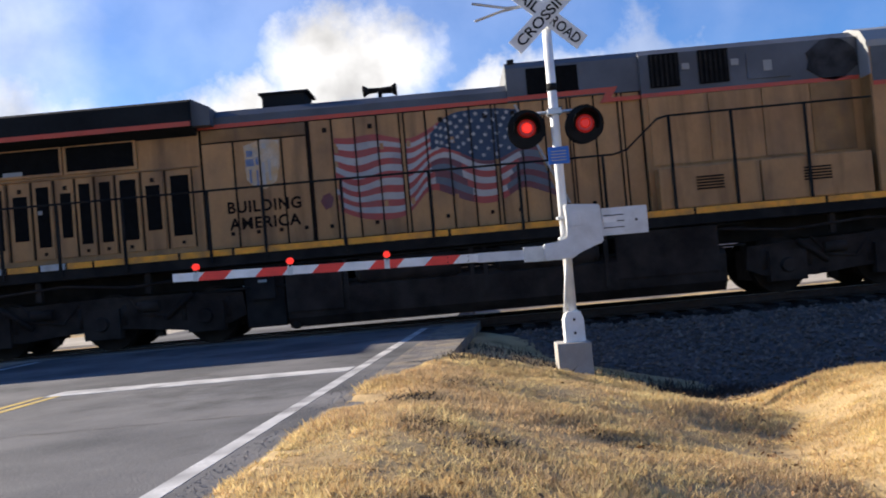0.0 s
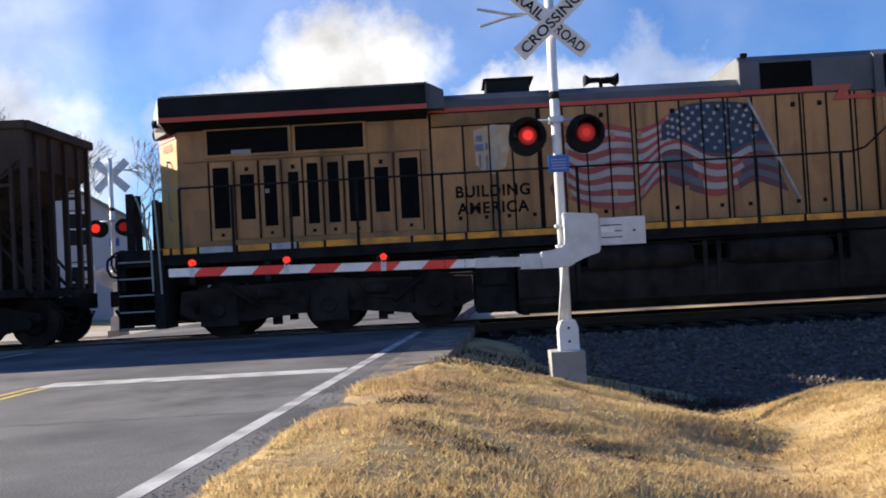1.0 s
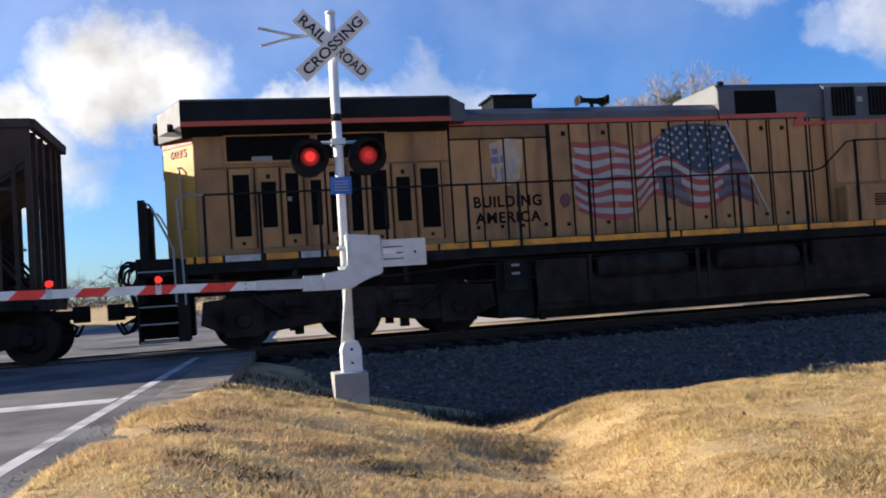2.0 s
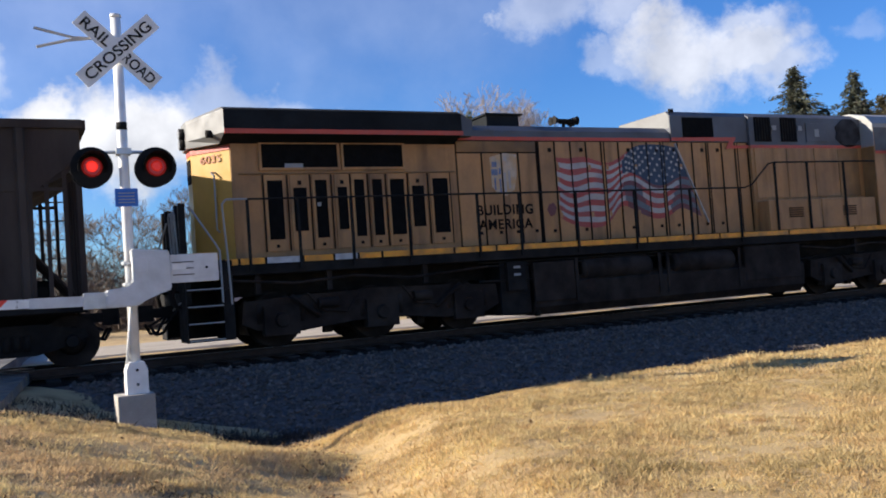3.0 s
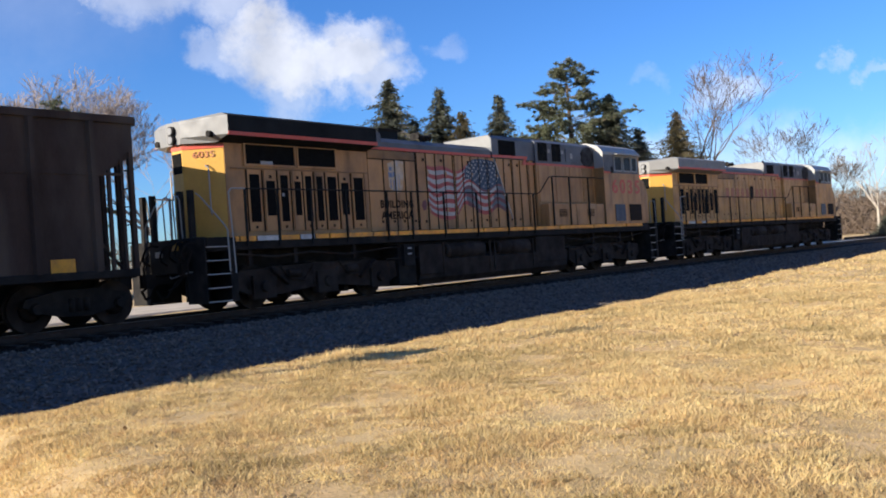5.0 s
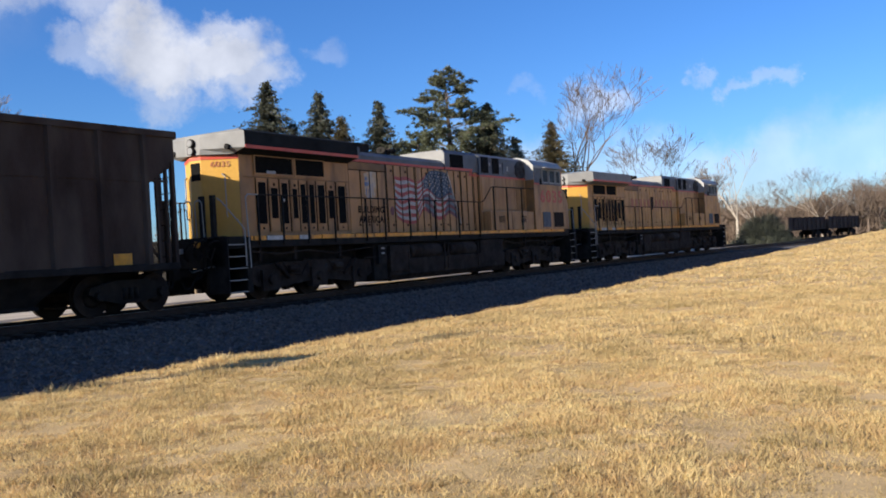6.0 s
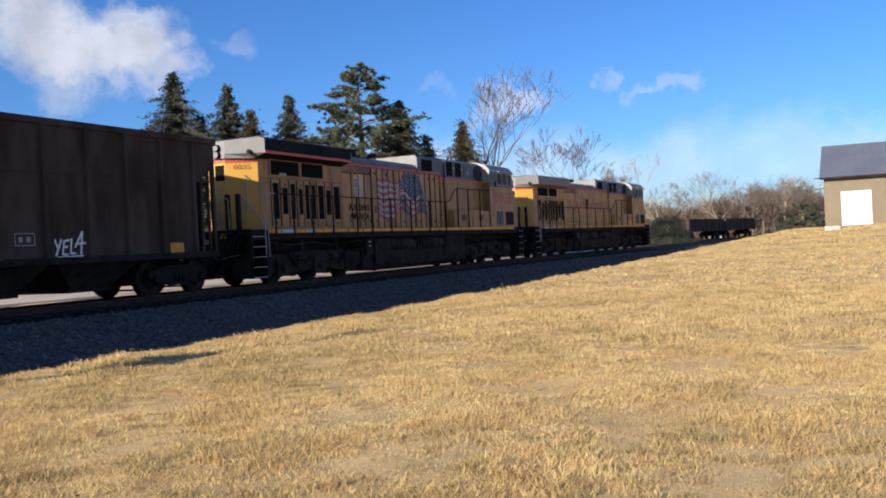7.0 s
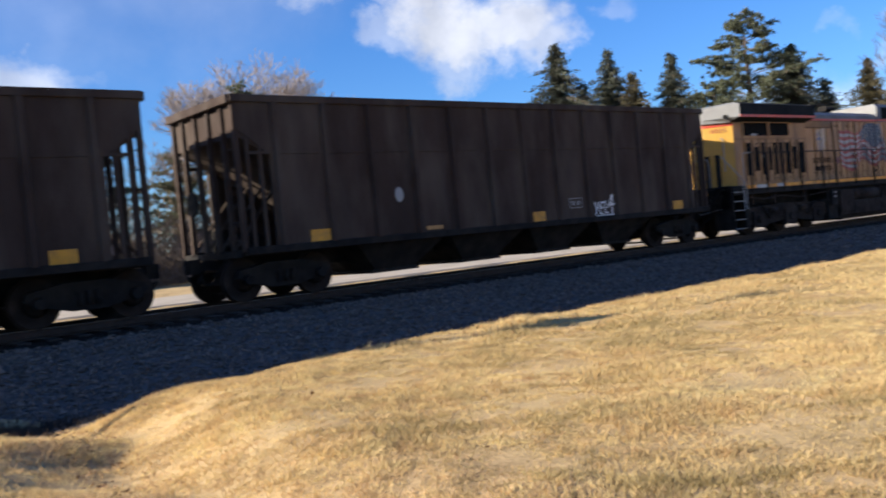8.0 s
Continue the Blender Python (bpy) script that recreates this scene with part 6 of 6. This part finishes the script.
def stones(n, x0, x1, o0, o1, smin, smax, seed, verge=False, material=None):
    rs = np.random.RandomState(seed)
    xs = rs.uniform(x0, x1, n)
    os_ = o0 + (o1 - o0) * rs.uniform(0, 1, n)
    keep = ~((xs < 0.9) & (xs > -9.5))
    xs, os_ = xs[keep], os_[keep]
    n = len(xs)
    z = np.interp(os_, [-5, -2.1, 2.1, 5.2, 6.0, 7.0], [-.62, -.24, -.24, -.80, -.93, -.93]) + rs.uniform(0, .02, n)
    if verge:
        z = ground_z(xs, track_y(xs) - os_) + .008
    c = np.stack([xs, track_y(xs) - os_, z], 1)
    oct_ = np.array([(1, 0, 0), (0, 1, 0), (-1, 0, 0), (0, -1, 0), (0, 0, 1), (0, 0, -1)], float)
    fc = np.array([(0, 1, 4), (1, 2, 4), (2, 3, 4), (3, 0, 4), (1, 0, 5), (2, 1, 5), (3, 2, 5), (0, 3, 5)])
    size = rs.uniform(smin, smax, n)[:, None, None]
    v = oct_[None] * size * rs.uniform(.6, 1.3, (n, 6, 1)) + rs.normal(0, .25, (n, 6, 3)) * size
    ang = rs.uniform(0, 6.28, n)
    ca, sa = np.cos(ang)[:, None], np.sin(ang)[:, None]
    vx, vy = v[:, :, 0] * ca - v[:, :, 1] * sa, v[:, :, 0] * sa + v[:, :, 1] * ca
    v = np.stack([vx, vy, v[:, :, 2] * .75], -1) + c[:, None]
    f = fc[None] + (np.arange(n) * 6)[:, None, None]
    return soup("ballast_stones", v.reshape(-1, 3).tolist(), f.reshape(-1, 3).tolist(), material or M_STONE, bed)


tagged(stones(5000, -12, 30, .8, 2.0, .02, .05, 2, material=M_DARKBALLAST), "very dark crushed stone beside the rail", kind="stuff")
tagged(stones(30000, -12, 30, 1.9, 6.6, .02, .056, 3), "loose crushed grey stone", kind="stuff")
tagged(stones(9000, 30, 75, 1.9, 6.0, .035, .07, 4), "loose crushed grey stone", kind="stuff")
tagged(stones(9000, 3, 45, 6.3, 7.5, .012, .04, 5, True), "loose pale gravel at the edge of the lawn", kind="stuff")


def grass(name, n, rmin, rmax, a0, a1, hmin, hmax, wid, seed):
    rs = np.random.RandomState(seed)
    m = n // 14
    r = np.sqrt(rs.uniform(rmin ** 2, rmax ** 2, m))
    a = np.radians(rs.uniform(a0, a1, m))
    tuft = rs.randint(0, m, n)
    far = 1 + r[tuft] / 14
    x, y = (r * np.sin(a))[tuft] + rs.normal(0, .035, n) * far, (r * np.cos(a))[tuft] + rs.normal(0, .035, n) * far
    tall = rs.uniform(.45, 1.6, m)[tuft]
    tx, ty = r * np.sin(a), r * np.cos(a)
    patch = np.sin(tx * 1.9 + 1.7 * np.sin(ty * 1.1)) * np.sin(ty * 2.3 + 1.5 * np.sin(tx * 1.3)) + .6 * np.sin(tx * .7 + ty * .5 + 1) + .5 * np.sin(tx * 5.1 + 2 * np.sin(ty * 3.7)) * np.sin(ty * 4.7) + rs.normal(0, .55, m)
    sort = np.where(patch > np.where(tx > 3.2, -.35, -.25), 0, np.where(tx < 3.2 + rs.normal(0, .5, m), 2, 1))[tuft]
    o = track_y(x) - y
    clear = road_x(y) + .36 + .66 * ss((y - 8.5) / 2.5) + .16 * np.sin(y * 5) + .15 * np.sin(y * 13) + .1 * np.sin(y * 29)
    keep = (x > clear) & np.where(x > 2.2, o > 7.25 + .2 * np.sin(x * 3) + .1 * np.sin(x * 7.3), o > 6.35 + .25 * np.sin(x * 4.1) - 1.1 * ss((x - .9) / .9))
    keep &= rs.uniform(0, 1, n) < np.clip(.75 + .4 * np.sin(x * 1.3 + 2 * np.sin(y * .8)) * np.sin(y * 1.6 + np.sin(x * .7)), .85, 1)
    x, y, tall, sort = x[keep], y[keep], tall[keep], sort[keep]
    n = len(x)
    z = ground_z(x, y)
    h = tall * rs.uniform(hmin, hmax, n) * (1 + .5 * np.sin(x * 2.1) * np.sin(y * 2.7))
    t = rs.uniform(0, 6.28, n)
    lean = rs.uniform(.2, 1.35, n) * h
    lt = rs.uniform(0, 6.28, n)
    p = np.stack([x, y, z - .01], 1)
    w = np.stack([np.cos(t), np.sin(t), 0 * t], 1) * (wid * rs.uniform(.6, 1.4, n))[:, None]
    tip = p + np.stack([np.cos(lt) * lean, np.sin(lt) * lean, h], 1)
    v = np.stack([p - w, p + w, tip], 1)
    for k, (mat, lab) in enumerate(((M_BLADE, "short dry straw-coloured grass"), (M_OLDBLADE, "short olive-brown winter grass"), (M_REDBLADE, "short russet-brown dead grass"))):
        q = v[sort == k]
        if len(q) > 50:
            tagged(soup(name, q.reshape(-1, 3).tolist(), np.arange(len(q) * 3).reshape(-1, 3).tolist(), mat), lab, "grass", kind="stuff")


grass("grass", 900000, 3.5, 12, -16, 98, .014, .044, .0055, 11)
grass("grass", 560000, 12, 24, 8, 98, .03, .065, .009, 12)
grass("grass", 320000, 24, 55, 20, 98, .035, .075, .02, 15)
grass("grass", 150000, 55, 95, 55, 98, .04, .08, .045, 16)


def litter(n, seed):
    rs = np.random.RandomState(seed)
    x, y = rs.uniform(-.2, 5, n), rs.uniform(4, 12, n)
    keep = (np.abs(x - 2.92 + .19 * np.clip(9.2 - y, 0, 7)) < .32) | (rs.uniform(0, 1, n) < .04)
    x, y = x[keep], y[keep]
    n = len(x)
    c = np.stack([x, y, ground_z(x, y) + .03], 1)
    u, w = rs.normal(0, .011, (n, 3)), rs.normal(0, .011, (n, 3))
    v = np.stack([c - u, c + w, c + u, c - w], 1)
    return tagged(soup("leaf_litter", v.reshape(-1, 3).tolist(), np.arange(n * 4).reshape(n, 4).tolist(), M_LEAF), "dead brown leaves in the ditch", "leaves", kind="stuff")


litter(2600, 13)


def crumbs(n, seed):
    """Loose stone crumbs along the road's broken edge."""
    rs = np.random.RandomState(seed)
    y = 3 + 13 * rs.uniform(0, 1, n) ** 1.3
    off = .12 + np.abs(rs.normal(0, .28, n)) + .25 * ss((y - 8.5) / 2.5)
    c = np.stack([road_x(y) + off, y, np.full(n, -.043)], 1)
    size = rs.uniform(.003, .009, n)[:, None, None]
    tet = np.array([(1, 0, 0), (-.5, .87, 0), (-.5, -.87, 0), (0, 0, .6)])
    v = c[:, None] + tet[None] * size + rs.normal(0, .3, (n, 4, 3)) * size * np.array([1, 1, .4])
    f = np.array([(0, 1, 3), (1, 2, 3), (2, 0, 3)])[None] + (np.arange(n) * 4)[:, None, None]
    return tagged(soup("gravel_crumbs", v.reshape(-1, 3).tolist(), f.reshape(-1, 3).tolist(), M_CRUMB), "loose grey gravel crumbs on the road shoulder", "gravel", kind="stuff")


crumbs(3600, 17)


SPOTS = ((.75, 12.7, .45), (.5, 13.2, .4), (.95, 12.2, .4), (.55, 11.9, .4), (.5, 11.9, .35), (-.45, 7.4, .13), (-.05, 8.4, .2), (1.1, 6.7, .14), (.1, 5.8, .12), (.1, 10.6, .25), (-.3, 6.2, .1))


def weeds(n, seed):
    """Dark stalks and rubbish at the foot of the signal and the ditch mouth."""
    rs = random.Random(seed)
    verts, faces = [], []
    for _ in range(n):
        if rs.random() < .5:
            x, y = rs.gauss(3.0, .55), rs.gauss(11.6, .3)
        else:
            cx, cy, sp = rs.choice(SPOTS)
            x, y = rs.gauss(cx, sp), rs.gauss(cy, sp)
        p = Vector((x, y, float(ground_z(x, y))))
        d = Vector((rs.gauss(0, .06), rs.gauss(0, .06), rs.uniform(.01, .05) if y < 10 else rs.uniform(.02, .13)))
        s = Vector((rs.gauss(0, 1), rs.gauss(0, 1), 0)).normalized() * .008
        i = len(verts)
        verts.extend([tuple(p - s), tuple(p + s), tuple(p + d)])
        faces.append((i, i + 1, i + 2))
    return tagged(soup("weeds", verts, faces, M_TIE), "dark dead weeds round the signal and ditch mouth", "weeds", kind="stuff")


weeds(3400, 14)


# ---- motion of the train ----
def run(t):
    """How far the train has come at t seconds."""
    a, b, c, d, e, f = -0.0004017665, 0.009315272, -0.07209916, 0.2529061, 4.220209, 0.009721235
    return ((((a * t + b) * t + c) * t + d) * t + e) * t + f - 0.25 * float(ss((t - 4.2) / 2.6))


def on_track(x, span):
    """The pose of a wagon whose origin is at x and whose bogies stand at the two spots of span."""
    a, b = x + span[0], x + span[1]
    ya, yb = float(track_y(a)), float(track_y(b))
    k = (yb - ya) / (b - a)
    return pose(x, ya + (x - a) * k, 0, 0, 0, math.degrees(math.atan(k)))


def motions():
    steps = [8.0 * i / 32 for i in range(33)]
    stock = [(LOCO, -9.83, (3, 17.7)), (LEAD, -9.83 + 24.7, (3, 17.7))] + [(h, -9.83 - 2.45 - i * 18.6, (-15.6, -1.2)) for i, h in enumerate(HOPPERS)]
    for ob, x0, span in stock:
        walk(ob, [(t, on_track(x0 + run(t), span)) for t in steps])
    ticks = [8.0 * i / 60 for i in range(61)]
    for ob, x, r in WHEELS:
        walk(ob, [(t, pose(x, 0, r, 0, math.degrees(run(t) / r) % 360, 0)) for t in ticks])


motions()
